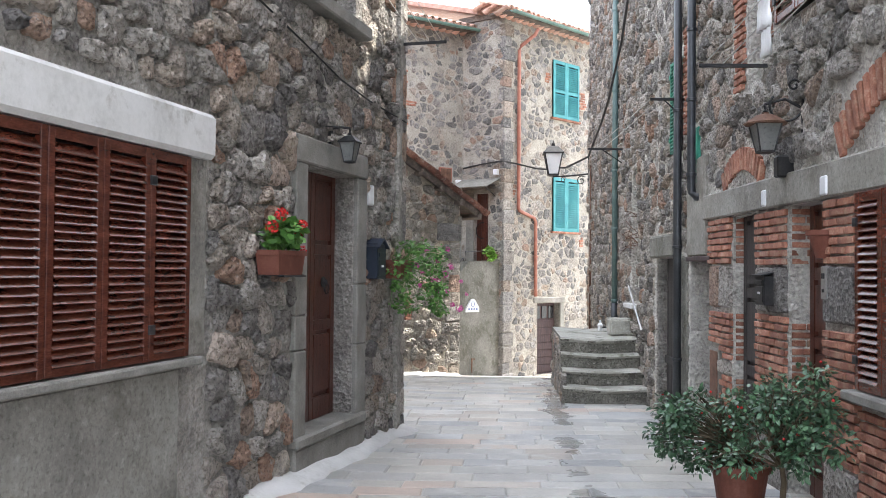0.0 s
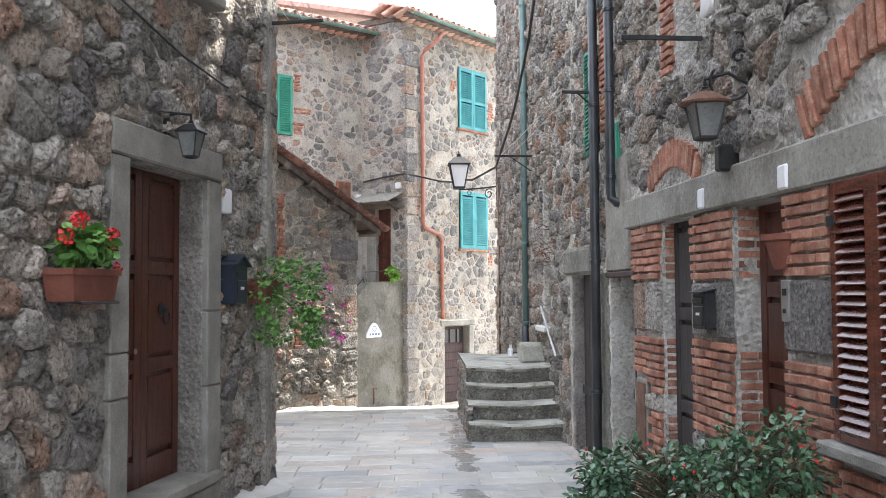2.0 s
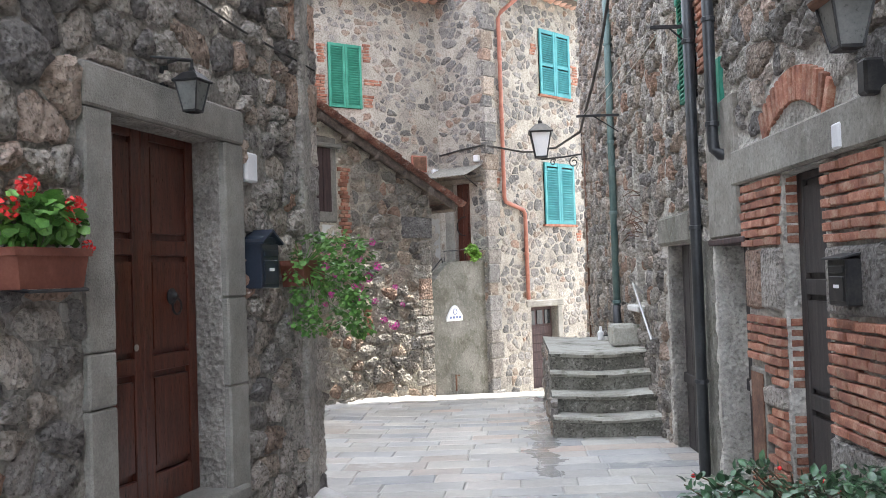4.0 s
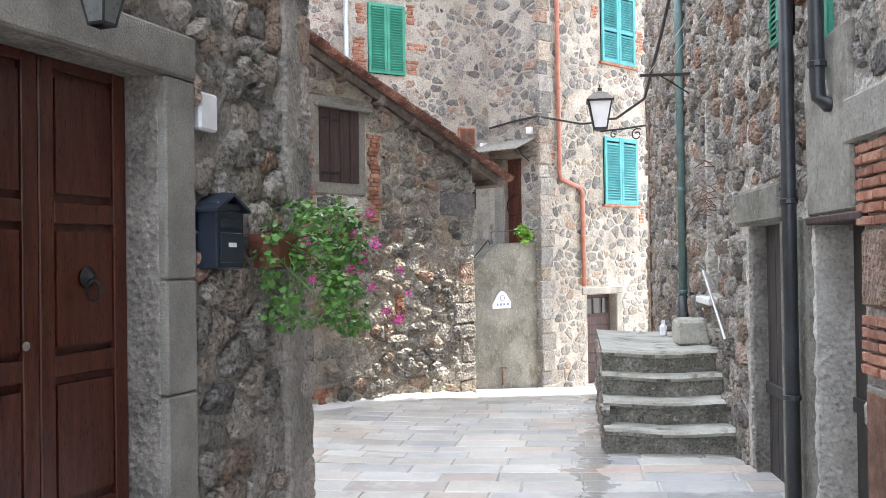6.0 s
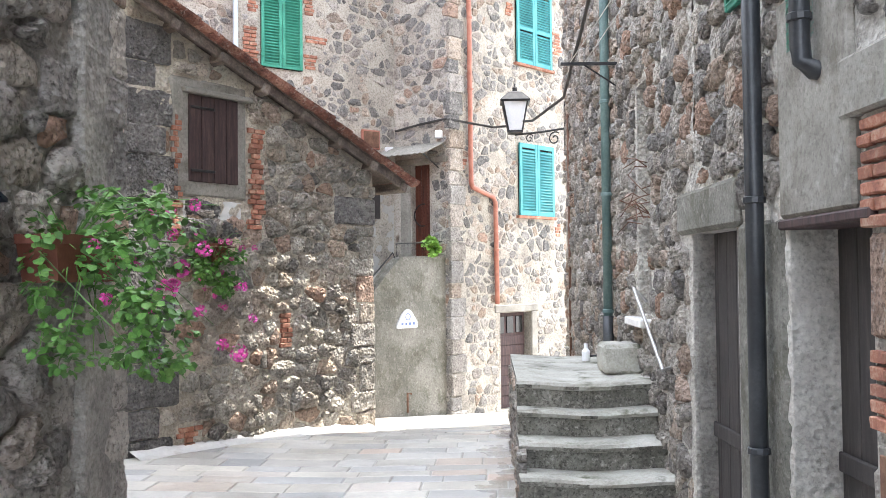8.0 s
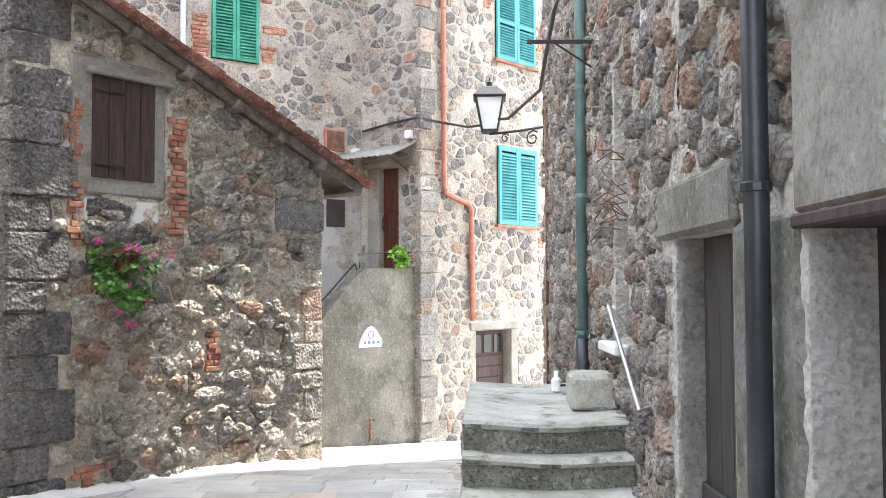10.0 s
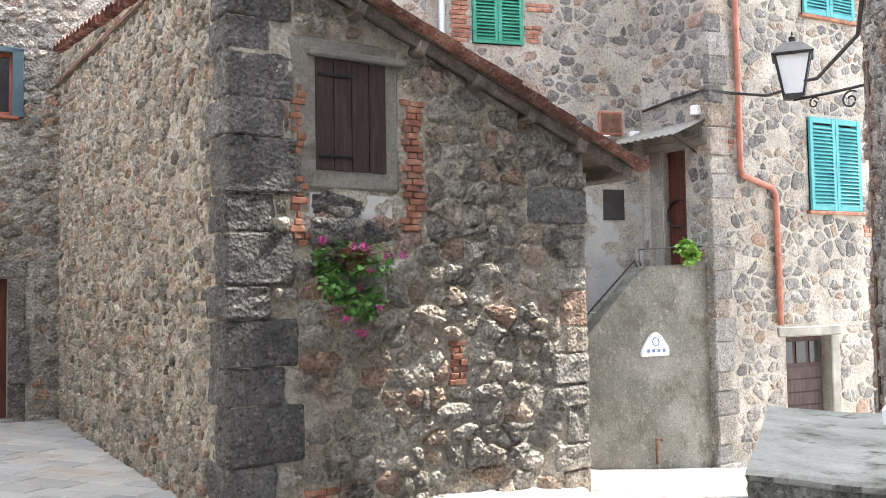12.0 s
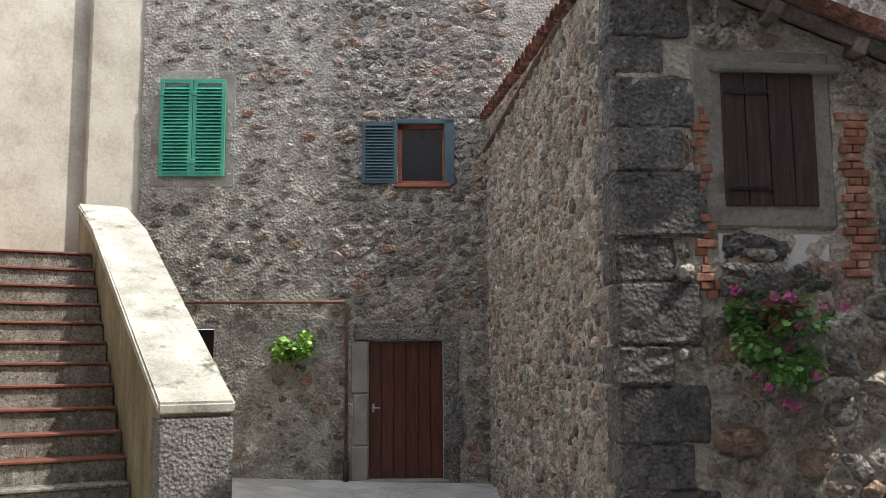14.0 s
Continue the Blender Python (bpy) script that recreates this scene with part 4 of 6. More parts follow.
part("keyhole_plate", lathe(bmesh.new(), [(0.02, 0.0), (0.022, 0.006), (0.008, 0.010)], 10), m_galv, door).matrix_local = pose(0.52, 0.0, 1.0, 90)

lamp_l = lantern(WL @ pose(2.46, -0.20, 2.90), 0.105, 0.26, m_glass_dark, "small black iron wall lantern above the door")
bm = bmesh.new()
box(bm, -0.03, 0.03, 0.18, 0.21, -0.13, 0.07, 0.004)
tube(bm, [(0, 0.2, 0.05), (0, 0.1, 0.065), (0, 0.0, 0.05), (0, 0, 0.0)], 0.012, 6)
tube(bm, [(-0.2, 0.2, 0.05), (0.0, 0.0, 0.055)], 0.008, 6)
part("bracket", bm, m_iron, lamp_l)
plate(WL, 3.50, 2.42, 0.17, 0.21, "white ceramic house number plate on the rubble wall", -0.045)
letterbox(WL, 3.40, 1.55, 0.27, 0.40, 0.15, m_navy, "dark navy metal letterbox with a gabled lid")
t = boxed("door_bell", -0.035, 0.035, -0.03, 0.03, -0.05, 0.05, m_dress, None, 0.006, m=WL @ pose(1.50, 0, 1.48))
tagged(t, "small grey bell push box on the wall", "door bell")
t = boxed("window_sill_upper", 1.62, 3.22, -0.14, 0.2, 3.95, 4.08, m_dress, None, 0.015, m=WL)
tagged(t, "thick grey stone sill of the upper window", "sill", kind="structure")
plank_door(WL, 1.76, 3.09, 4.08, 5.2, m_wood_old, "dark wooden upper window shutter, closed", 4, 0.2)["category"] = "shutter"
iron_arm(WL, 4.55, 4.25, 0.55, "black iron clothes-line bracket on the wall corner", False)
cable("wall_cable", [WL @ Vector(p) for p in ((-0.3, -0.05, 4.0), (0.8, -0.06, 3.72), (1.9, -0.06, 3.55), (2.6, -0.05, 3.44), (3.4, -0.05, 3.38), (4.66, -0.04, 3.36))], 0.009, m_cable, "thin dark cable clipped along the rubble wall")
for k in range(3):
    cable("clothes_line", sag(WL @ Vector((4.55, -0.2 - 0.14 * k, 4.28)), WL @ Vector((-1.0, -0.3 - 0.14 * k, 5.3)), 0.06), 0.004, m_rope, "thin pale clothes line above the lane", "clothes line")

# houses on the other side
t = boxed("concrete_lintel", 2.40, 7.9, -0.045, 0.12, 2.235, 2.50, m_plaster, None, 0.015, m=WR @ pose(0, 0, 0, 0, 0.35))
tagged(t, "long grey concrete lintel beam over the doors", "lintel", kind="structure")
t = boxed("plaster_panel", 1.66, 2.52, -0.03, 0.05, 1.83, 2.95, m_plaster, None, 0.02, m=WR)
tagged(t, "smooth grey plaster patch beside the drainpipe", "plaster", kind="structure")
t = boxed("door_pier", 0.92, 1.68, -0.02, 0.42, -0.7, 1.85, m_cement, None, 0.03, m=WR)
tagged(t, "grey cement-faced pier between two doors", "pier", kind="structure")
t = boxed("lintel_rough", -0.44, 0.96, -0.035, 0.3, 1.835, 2.14, m_cement, None, 0.03, m=WR)
tagged(t, "rough grey stone lintel over the black door", "lintel", kind="structure")
t = boxed("lintel_slim", 1.66, 2.68, -0.04, 0.3, 1.775, 1.828, m_wood_old, None, 0.01, m=WR)
tagged(t, "thin dark wooden lintel", "lintel", kind="structure")
plank_door(WR, -0.13, 0.87, -0.28, 1.83, m_wood_blk, "black painted plank door set deep in stone", 5, 0.12, (0.75,), (0.85, 0.95))
plank_door(WR, 1.73, 2.61, -0.25, 1.775, m_wood_blk, "dark brown plank door behind a cement pier", 4, 0.24, (0.85,))
panel_door(WR, 3.42, 4.14, -0.20, 2.20, m_wood_blk, 1, 3, "narrow black panelled door between brick piers", 0.10)
panel_door(WR, 4.95, 5.70, -0.18, 2.20, m_wood, 1, 4, "red-brown panelled wooden door between brick piers", 0.17)
shutters(WR, 6.34, 7.93, 0.88, 2.19, m_wood_s, 4, "brown varnished louvred shutters, closed, in the brick front", -0.06, 0.052, stile=0.058)
t = boxed("window_sill_east", 6.25, 8.0, -0.12, 0.12, 0.80, 0.87, m_dress, None, 0.012, m=WR)
tagged(t, "pale stone sill under brown shutters", "sill", kind="structure")
pipe_run("drainpipe", WR @ pose(1.46, -0.09, 0), [(0, 0, -0.26), (0, 0, 1.9), (0, 0, 7.3)], 0.05, m_pipe_blk, "tall black drainpipe down the rubble wall", [(0, 0, z) for z in (0.6, 1.95, 3.6, 5.2)])
pipe_run("waste_pipe", WR @ pose(2.16, -0.10, 0), [(0, 0, 7.3), (0, 0, 2.62), (0, 0.01, 2.55), (0.02, 0.05, 2.50), (0.03, 0.14, 2.49)], 0.048, m_pipe_blk, "black waste pipe elbowed into the wall", [(0, 0, z) for z in (2.75, 3.6, 4.4)])
letterbox(WR, 4.43, 1.37, 0.25, 0.32, 0.11, m_iron, "plain black metal letterbox on brickwork", False)
plate(WR, 4.48, 2.30, 0.11, 0.145, "white ceramic number plate on the concrete lintel", -0.06)
plate(WR, 5.80, 2.29, 0.12, 0.145, "white ceramic number plate above the brown door", -0.06)
t = thing("intercom", WR @ pose(5.78, -0.045, 1.46), "silver metal door intercom on stone", "intercom")
boxed("case", -0.05, 0.05, 0, 0.05, 0, 0.24, m_galv, t, 0.006)
boxed("speaker", -0.025, 0.025, -0.006, 0.0, 0.15, 0.19, m_iron, t, 0.002)
boxed("button", -0.012, 0.012, -0.008, 0.0, 0.05, 0.075, m_iron, t, 0.002)
t = thing("meter_box", WR @ pose(2.86, -0.03, 0.12), "brown metal meter door low in the brick wall", "meter box")
boxed("frame", -0.16, 0.16, 0, 0.05, 0, 0.74, m_plaster, t, 0.006)
boxed("door", -0.13, 0.13, -0.012, 0.0, 0.03, 0.71, m_rust, t, 0.004)
lamp_r = lantern(WR @ pose(5.22, -0.28, 2.93), 0.14, 0.32, m_glass_dark, "old iron lantern with a scalloped roof above the doors", 4, True)
bm = bmesh.new()
box(bm, 0.0, 0.03, 0.28, 0.31, -0.2, 0.22, 0.004)
tube(bm, scroll((0.015, 0.14, 0.06), 0.16, 0.10, 0.6, (0, -1, 0), math.pi), 0.010, 6)
tube(bm, [(0.015, 0.3, 0.02), (0.01, 0.15, 0.1), (0.0, 0.0, 0.06), (0, 0, 0.02)], 0.012, 6)
tube(bm, scroll((0.015, 0.22, 0.21), 0.05, 0.02, 1.1, (0, 1, 0), 0), 0.009, 6)
part("bracket", bm, m_iron, lamp_r)
t = boxed("motion_sensor", -0.05, 0.05, -0.12, 0.04, -0.09, 0.09, m_iron, None, 0.015, m=WR @ pose(4.98, 0, 2.52))
tagged(t, "black sensor box under the iron lantern", "sensor")
t = thing("wall_planter", WR @ pose(5.72, 0, 1.76), "empty half-round terracotta wall pot", "flower pot")
bm = bmesh.new()
prof = [(0.07, 0.0), (0.12, 0.16), (0.145, 0.17), (0.145, 0.205)]
rings = [[bm.verts.new((r * math.cos(math.pi + k * math.pi / 10), r * math.sin(math.pi + k * math.pi / 10), z)) for k in range(11)] for r, z in prof]
for a, b in zip(rings, rings[1:]):
    for k in range(10):
        bm.faces.new((a[k], a[k + 1], b[k + 1], b[k]))
    bm.faces.new((a[0], b[0], b[10], a[10]))
bm.faces.new(rings[0])
bm.faces.new(rings[-1])
part("pot", bm, m_terra, t)
shutters(WR, 0.87, 1.35, 3.14, 4.29, m_green, 2, "green louvred shutters on the rubble wall", -0.05, 0.045, stile=0.035)
t = boxed("green_hatch", 1.80, 2.16, -0.03, 0.08, 2.66, 3.30, m_green, None, 0.008, m=WR)
tagged(t, "small solid green wooden hatch", "shutter")
plank_door(WR, 3.87, 4.29, 3.43, 5.4, m_wood, "tall narrow brown window shutter above the lane", 2, 0.2)["category"] = "shutter"
shutters(WR, 4.76, 5.74, 3.75, 5.0, m_wood_s, 2, "brown varnished louvred shutters of the upper floor", -0.06, 0.055, stile=0.06)
iron_arm(WR, 4.50, 3.46, 0.62, "black iron clothes-line bracket under the upper window", False)
iron_arm(WR, 1.45, 3.74, 0.42, "black iron bracket beside the drainpipe")
for k in range(3):
    cable("clothes_line", sag(WR @ Vector((4.50, -0.25 - 0.16 * k, 3.48)), WR @ Vector((8.5, -0.3 - 0.16 * k, 3.85)), 0.05), 0.005, m_rope, "pale clothes line with washing over the lane", "clothes line")


def cloth(m, w, h, seed):
    """A cloth folded over a line."""
    rg = random.Random(seed)
    n, V, F = 14, [], []
    for j in range(9):
        z = -h * j / 8
        for i in range(n + 1):
            V.append((w * i / n + 0.01 * math.sin(j * 1.3), 0.022 * math.sin(i * 1.7 + seed) * (j / 8) + 0.006, z + rg.uniform(-0.004, 0.004)))
    F = [(j * (n + 1) + i, j * (n + 1) + i + 1, (j + 1) * (n + 1) + i + 1, (j + 1) * (n + 1) + i) for j in range(8) for i in range(n)]
    ob = mesh_object("washing", V, F, m_cloth, smooth=True)
    ob.modifiers.new("thickness", "SOLIDIFY").thickness = 0.006
    ob.matrix_world = m
    return tagged(ob, "white cloth hung to dry on a line", "washing", "washing on the line")


cloth(WR @ pose(5.55, -0.42, 3.57), 0.22, 0.30, 1)
cloth(WR @ pose(5.95, -0.58, 3.60), 0.25, 0.24, 2)

# tall house above the steps
pipe_run("drainpipe", WR2 @ pose(4.23, -0.08, 0), [(0, 0, 1.1), (0, 0, 7.4)], 0.05, m_pipe_grn, "grey-green drainpipe down the tall house", [(0, 0, z) for z in (1.15, 2.4, 3.4, 4.8, 6.2)])
pipe_run("drainpipe_boot", WR2 @ pose(4.23, -0.08, 0), [(0, 0, 0.5), (0, 0, 1.1)], 0.06, m_pipe_blk, "black cast-iron foot of a drainpipe")
pipe_run("slim_pipe", WR2 @ pose(0.6, -0.04, 0), [(0, 0, -0.6), (0, 0, 3.9)], 0.018, m_rust, "thin rusty pipe at the house corner")
iron_arm(WR2, 4.65, 3.72, 0.6, "black iron clothes-line bracket with a strut")
cable("power_cable", [Vector(p) for p in ((2.0, 12.9, 7.4), (1.88, 13.7, 6.4), (1.80, 14.6, 5.3), (1.72, 15.6, 4.6), (1.68, 16.4, 4.32), (1.66, 17.5, 4.15), (1.66, 18.8, 4.0), (1.3, 20.4, 3.95), (1.04, 20.75, 4.0))], 0.022, m_cable, "thick black power cable sagging along the house")
cable("power_cable", [Vector(p) for p in ((1.04, 20.8, 3.95), (0.7, 21.9, 4.1), (0.2, 22.4, 4.28), (-0.12, 22.12, 4.31), (-0.6, 22.43, 4.27), (-1.1, 22.76, 4.2))], 0.022, m_cable, "black power cable round the corner of the house")
for k in range(2):
    cable("clothes_line", sag(WR2 @ Vector((4.65, -0.35 - 0.15 * k, 3.74)), WR @ Vector((1.45, -0.3 - 0.1 * k, 3.76)), 0.02), 0.005, m_rope, "pale clothes line strung between brackets", "clothes line")
lamp_s = lantern(pose(1.04, 20.70, 4.52), 0.28, 0.70, m_glass_dim, "black street lantern with milky glass on a scrolled arm")
bm = bmesh.new()
box(bm, 0.74, 0.80, -0.48, -0.42, -1.1, -0.3, 0.005)
tube(bm, [(0.77, -0.44, -0.72), (0.4, -0.24, -0.74), (0, 0, -0.74), (0, 0, -0.62)], 0.018, 6)
tube(bm, scroll((0.60, -0.34, -0.86), 0.11, 0.03, 1.3, (0.86, -0.5, 0), 0.8), 0.012, 6)
tube(bm, scroll((0.22, -0.12, -0.82), 0.07, 0.02, 1.2, (0.86, -0.5, 0), 0.5), 0.010, 6)
part("bracket", bm, m_iron, lamp_s)
t = tagged(part("handrail", tube(bmesh.new(), [WR2 @ Vector(p) for p in ((5.76, 0.02, 1.30), (5.78, -0.10, 1.42), (6.90, -0.10, 0.80), (6.88, 0.02, 0.84))], 0.016, 8), m_galv), "bare steel wall handrail beside the steps", "handrail")
t = boxed("niche_sill", 5.40, 6.15, -0.12, 0.2, 1.08, 1.15, m_white, None, 0.01, m=WR2)
tagged(t, "white stone sill of a tall wall niche", "sill", kind="structure")
t = boxed("niche_back", 5.53, 6.05, 0.30, 0.36, 1.16, 3.27, m_plaster, None, 0.005, m=WR2)
tagged(t, "grey plastered back of a wall niche", "niche", kind="structure")
# loose rusty wires on the wall, as thin bent tubes
rg = random.Random(9)
bm = bmesh.new()
for k in range(16):
    u, z = 5.85 + rg.uniform(-0.35, 0.35), 2.25 + rg.uniform(-0.25, 0.3)
    tube(bm, [WR2 @ Vector((u, 0.02, z)), WR2 @ Vector((u + rg.uniform(-0.2, 0.2), -0.08, z + rg.uniform(-0.05, 0.1))), WR2 @ Vector((u + rg.uniform(-0.35, 0.35), -0.16, z + rg.uniform(-0.1, 0.15)))], 0.005, 4)
tagged(part("dry_vine", bm, m_rust), "rusty wires sticking out of the wall", "vine")
bm = bmesh.new()
box(bm, 1.64, 2.00, 14.55, 15.05, 0.63, 0.90, 0.03)
bmesh.ops.subdivide_edges(bm, edges=[e for e in bm.edges if e.calc_length() > 0.15], cuts=2, use_grid_fill=True)
rg = random.Random(4)
for v in bm.verts:
    v.co += Vector((rg.uniform(-1, 1), rg.uniform(-1, 1), rg.uniform(-1, 1))) * 0.006
tagged(part("stone_block", bm, m_step), "worn squared stone block on the landing", "stone block")
t = thing("milk_bottle_tap", pose(1.62, 15.9, 0.63), "small white tap fitting on the landing", "tap")
part("tap", lathe(bmesh.new(), [(0.04, 0.0), (0.045, 0.10), (0.02, 0.13), (0.02, 0.18)], 10), m_ceramic, t)
part("hose", tube(bmesh.new(), [(0.03, 0.0, 0.05), (0.15, -0.05, 0.06), (0.24, -0.02, 0.04)], 0.012, 6), m_iron, t)

# outhouse
t = plank_door(WH, 0.735, 1.405, 2.585, 3.52, m_wood_old, "dark weathered plank hatch under a stone lintel", 4, -0.045)
t.name, t["category"] = "plank_hatch", "hatch"
for z in (0.12, 0.80):
    boxed("strap_hinge", 0.02, 0.34, -0.014, -0.001, z - 0.014, z + 0.014, m_iron, t, 0.003)
t = boxed("hatch_lintel", 0.66, 1.60, -0.09, 0.2, 3.53, 3.59, m_dress, None, 0.012, m=WH)
tagged(t, "thin stone slab over the hatch", "lintel", kind="structure")
t = boxed("plaster_patch", 0.52, 1.55, -0.026, 0.06, 2.42, 3.70, m_plaster, None, 0.03, m=WH)
tagged(t, "grey cement patch round the hatch", "plaster", kind="structure")
t = boxed("plaster_patch_low", 0.66, 1.5, -0.004, 0.06, 1.75, 2.42, m_white, None, 0.03, m=WH)
tagged(t, "white mortar patch between stones", "plaster", kind="structure")

roof = thing("outhouse_roof", WH.copy(), "sagging red clay tile roof on grey timbers", "roof", kind="structure")
ang = math.atan(0.392)
deg = math.degrees(ang)
RL = (H_LEN + 0.66) / math.cos(ang)
MR = pose(-0.06, 0, hut_top(-0.06) + 0.02, 0, deg, 0)
boxed("roof_boards", 0, RL - 0.12, -0.16, 7.0, 0.05, 0.075, m_beam, roof, 0.0, m=MR)
boxed("verge_board", 0, RL - 0.05, -0.15, -0.10, -0.06, 0.048, m_beam, roof, 0.008, "grey weathered verge board", m=MR)
for k in range(7):
    boxed("purlin", 0, 0.10, -0.19 - 0.02 * (k % 2), 6.8, -0.075, 0.045, m_beam, roof, 0.015, m=MR @ pose(0.55 + k * 0.66, 0, -0.03))
tile_bm = bmesh.new()
nseg = 7
rows = []
for i, (x, r) in enumerate(((0.0, 0.085), (0.42, 0.105))):
    rows.append([[tile_bm.verts.new((x, (r + o) * math.cos(math.pi * k / nseg), (r + o) * 0.75 * math.sin(math.pi * k / nseg))) for k in range(nseg + 1)] for o in (0.0, -0.016)])
for o in (0, 1):
    for k in range(nseg):
        tile_bm.faces.new((rows[0][o][k], rows[0][o][k + 1], rows[1][o][k + 1], rows[1][o][k]))
for e in (0, 1):
    for k in range(nseg):
        tile_bm.faces.new((rows[e][0][k], rows[e][0][k + 1], rows[e][1][k + 1], rows[e][1][k]))
for k in (0, nseg):
    tile_bm.faces.new((rows[0][0][k], rows[1][0][k], rows[1][1][k], rows[0][1][k]))
bmesh.ops.recalc_face_normals(tile_bm, faces=tile_bm.faces)
TILE = bpy.data.meshes.new("roof_tile")
tile_bm.to_mesh(TILE)
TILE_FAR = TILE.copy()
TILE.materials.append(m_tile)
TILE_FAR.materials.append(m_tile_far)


def tiling(parent, base, n, rows_, me, seed, pitch=0.21, step=0.36):
    """Half-round clay tiles, hollows between ridges, laid down the slope (x) and across it (y)."""
    rg = random.Random(seed)
    for j in range(rows_):
        for i in range(n):
            for over in (0, 1):
                ob = new("roof_tile", me)
                ob.parent = parent
                m = base @ pose(i * step + rg.uniform(-0.02, 0.02), (j + 0.5 * over) * pitch + rg.uniform(-0.012, 0.012), 0.085 + (0.035 if over else 0.05) + rg.uniform(-0.006, 0.006), 0 if over else 180, 0, rg.uniform(-2.5, 2.5))
                ob.matrix_world = parent.matrix_world @ m


tiling(roof, MR @ pose(0, -0.16, 0), 13, 8, TILE, 5)
boxed("far_tiling", 0, RL, 1.52, 7.0, 0.09, 0.16, m_tile, roof, 0.02, m=MR)
eave_l = thing("side_eave", WHL.copy(), "crumbling red tile edge on the outhouse side wall", "eave", kind="structure")
for k in range(30):
    ob = new("roof_tile", TILE)
    ob.parent = eave_l
    u = 0.1 + 0.21 * k
    ob.matrix_world = WHL @ pose(u, 0.32, 4.98 - 0.09 * u, 0, 0, 0) @ pose(0, 0, 0, 20, 0, -90 + (k % 3 - 1) * 3)

# court house
t = plank_door(WC, 0.10, 1.12, -0.03, 1.83, m_wood, "red-brown boarded door with a small handle, closed", 6, 0.10, (), (0.06, 0.95))
frame_c = thing("court_door_surround", WC.copy(), "grey basalt block door surround", "door surround", kind="structure")
boxed("lintel_stone", -0.10, 1.36, -0.035, 0.3, 1.84, 2.08, m_block, frame_c, 0.02)
for k, (a, b) in enumerate(((-0.2, 0.42), (0.42, 1.12), (1.12, 1.835))):
    boxed("jamb_stone", -0.14 + 0.03 * (k % 2), 0.095, -0.03, 0.3, a, b - 0.008, m_dress, frame_c, 0.018)
    boxed("jamb_stone", 1.125, 1.34 + 0.05 * (k % 2), -0.03, 0.3, a, b - 0.008, m_block, frame_c, 0.018)
boxed("threshold", 0.0, 1.2, -0.06, 0.3, -0.12, -0.035, m_dress, frame_c, 0.015)
t = thing("court_window", WC @ pose(0.50, 0, 4.03), "small red-framed window with open slate shutters", "window")
for a, b, c, d in ((0.0, 0.06, 0.0, 0.87), (0.63, 0.69, 0.0, 0.87), (0.0, 0.69, 0.0, 0.06), (0.0, 0.69, 0.81, 0.87)):
    boxed("frame", a, b, 0.06, 0.12, c, d, m_frame_red, t, 0.006)
boxed("pane", 0.05, 0.64, 0.085, 0.095, 0.05, 0.82, m_pane, t, 0.0, "dark window pane")
boxed("sill", -0.05, 0.74, -0.06, 0.12, -0.05, -0.004, m_frame_red, t, 0.006)
boxed("surround", 0.66, 0.80, -0.05, 0.0, -0.02, 0.92, m_slate, t, 0.006)
boxed("head", -0.02, 0.80, -0.05, -0.002, 0.86, 0.93, m_slate, t, 0.006)
louvre_leaf(t, -0.50, -0.01, 0.0, 0.88, m_slate, -0.07, 0.05, 0.045)
shutters(WC, -2.84, -1.92, 4.13, 5.53, m_green, 2, "bright green louvred shutters, closed, on pale plaster", -0.06, 0.05, stile=0.055)
# the niche's inner shade, painted as a dark board
t = boxed("niche_dark", -2.32, -2.03, 0.25, 0.3, 1.46, 2.01, m_dark, None, 0.0, m=WC)
tagged(t, "dark board for the shade inside a small wall opening", "opening", kind="structure")
pipe_run("gas_pipe", WC.copy(), [(-2.6, -0.05, 2.37), (-0.23, -0.05, 2.37), (-0.2, -0.05, 2.33), (-0.2, -0.05, 0.2)], 0.022, m_rust, "dark thin pipe across the court wall")
pipe_run("pipe_foot", WC @ pose(-0.2, -0.06, 0), [(0, 0, -0.16), (0, 0, 0.22)], 0.04, m_iron, "black iron foot of a thin pipe")

# houses behind
shutters(WF, 1.92, 3.05, 5.64, 7.13, m_teal, 2, "teal louvred shutters, closed, with a brick sill", -0.06, 0.05, 6.33, m_brick, group="teal shutters", stile=0.07)
shutters(WF, 1.95, 3.07, 2.68, 4.08, m_teal, 2, "teal louvred shutters, slats tilted, with a brick sill", -0.06, 0.055, None, m_brick, group="teal shutters", stile=0.07)
t = plank_door(WF, 1.37, 2.29, -1.0, 0.82, m_wood_old, "low dark boarded cellar door with small panes", 1, 0.16)
for k in range(7):
    boxed("board", 0.02, 0.90, -0.018, -0.001, 0.05 + 0.19 * k, 0.225 + 0.19 * k, m_wood_old, t, 0.006)
for k in range(3):
    boxed("pane", 0.08 + 0.28 * k, 0.28 + 0.28 * k, -0.02, -0.001, 1.42, 1.74, m_pane, t, 0.003)
t = boxed("cellar_lintel", 1.20, 2.52, -0.03, 0.3, 0.825, 0.97, m_dress, None, 0.015, m=WF)
tagged(t, "grey stone lintel over the cellar door", "lintel", kind="structure")
t = boxed("cellar_jamb", 2.30, 2.47, -0.03, 0.3, -1.2, 0.82, m_dress, None, 0.015, m=WF)
tagged(t, "grey stone jamb of the cellar door", "jamb", kind="structure")
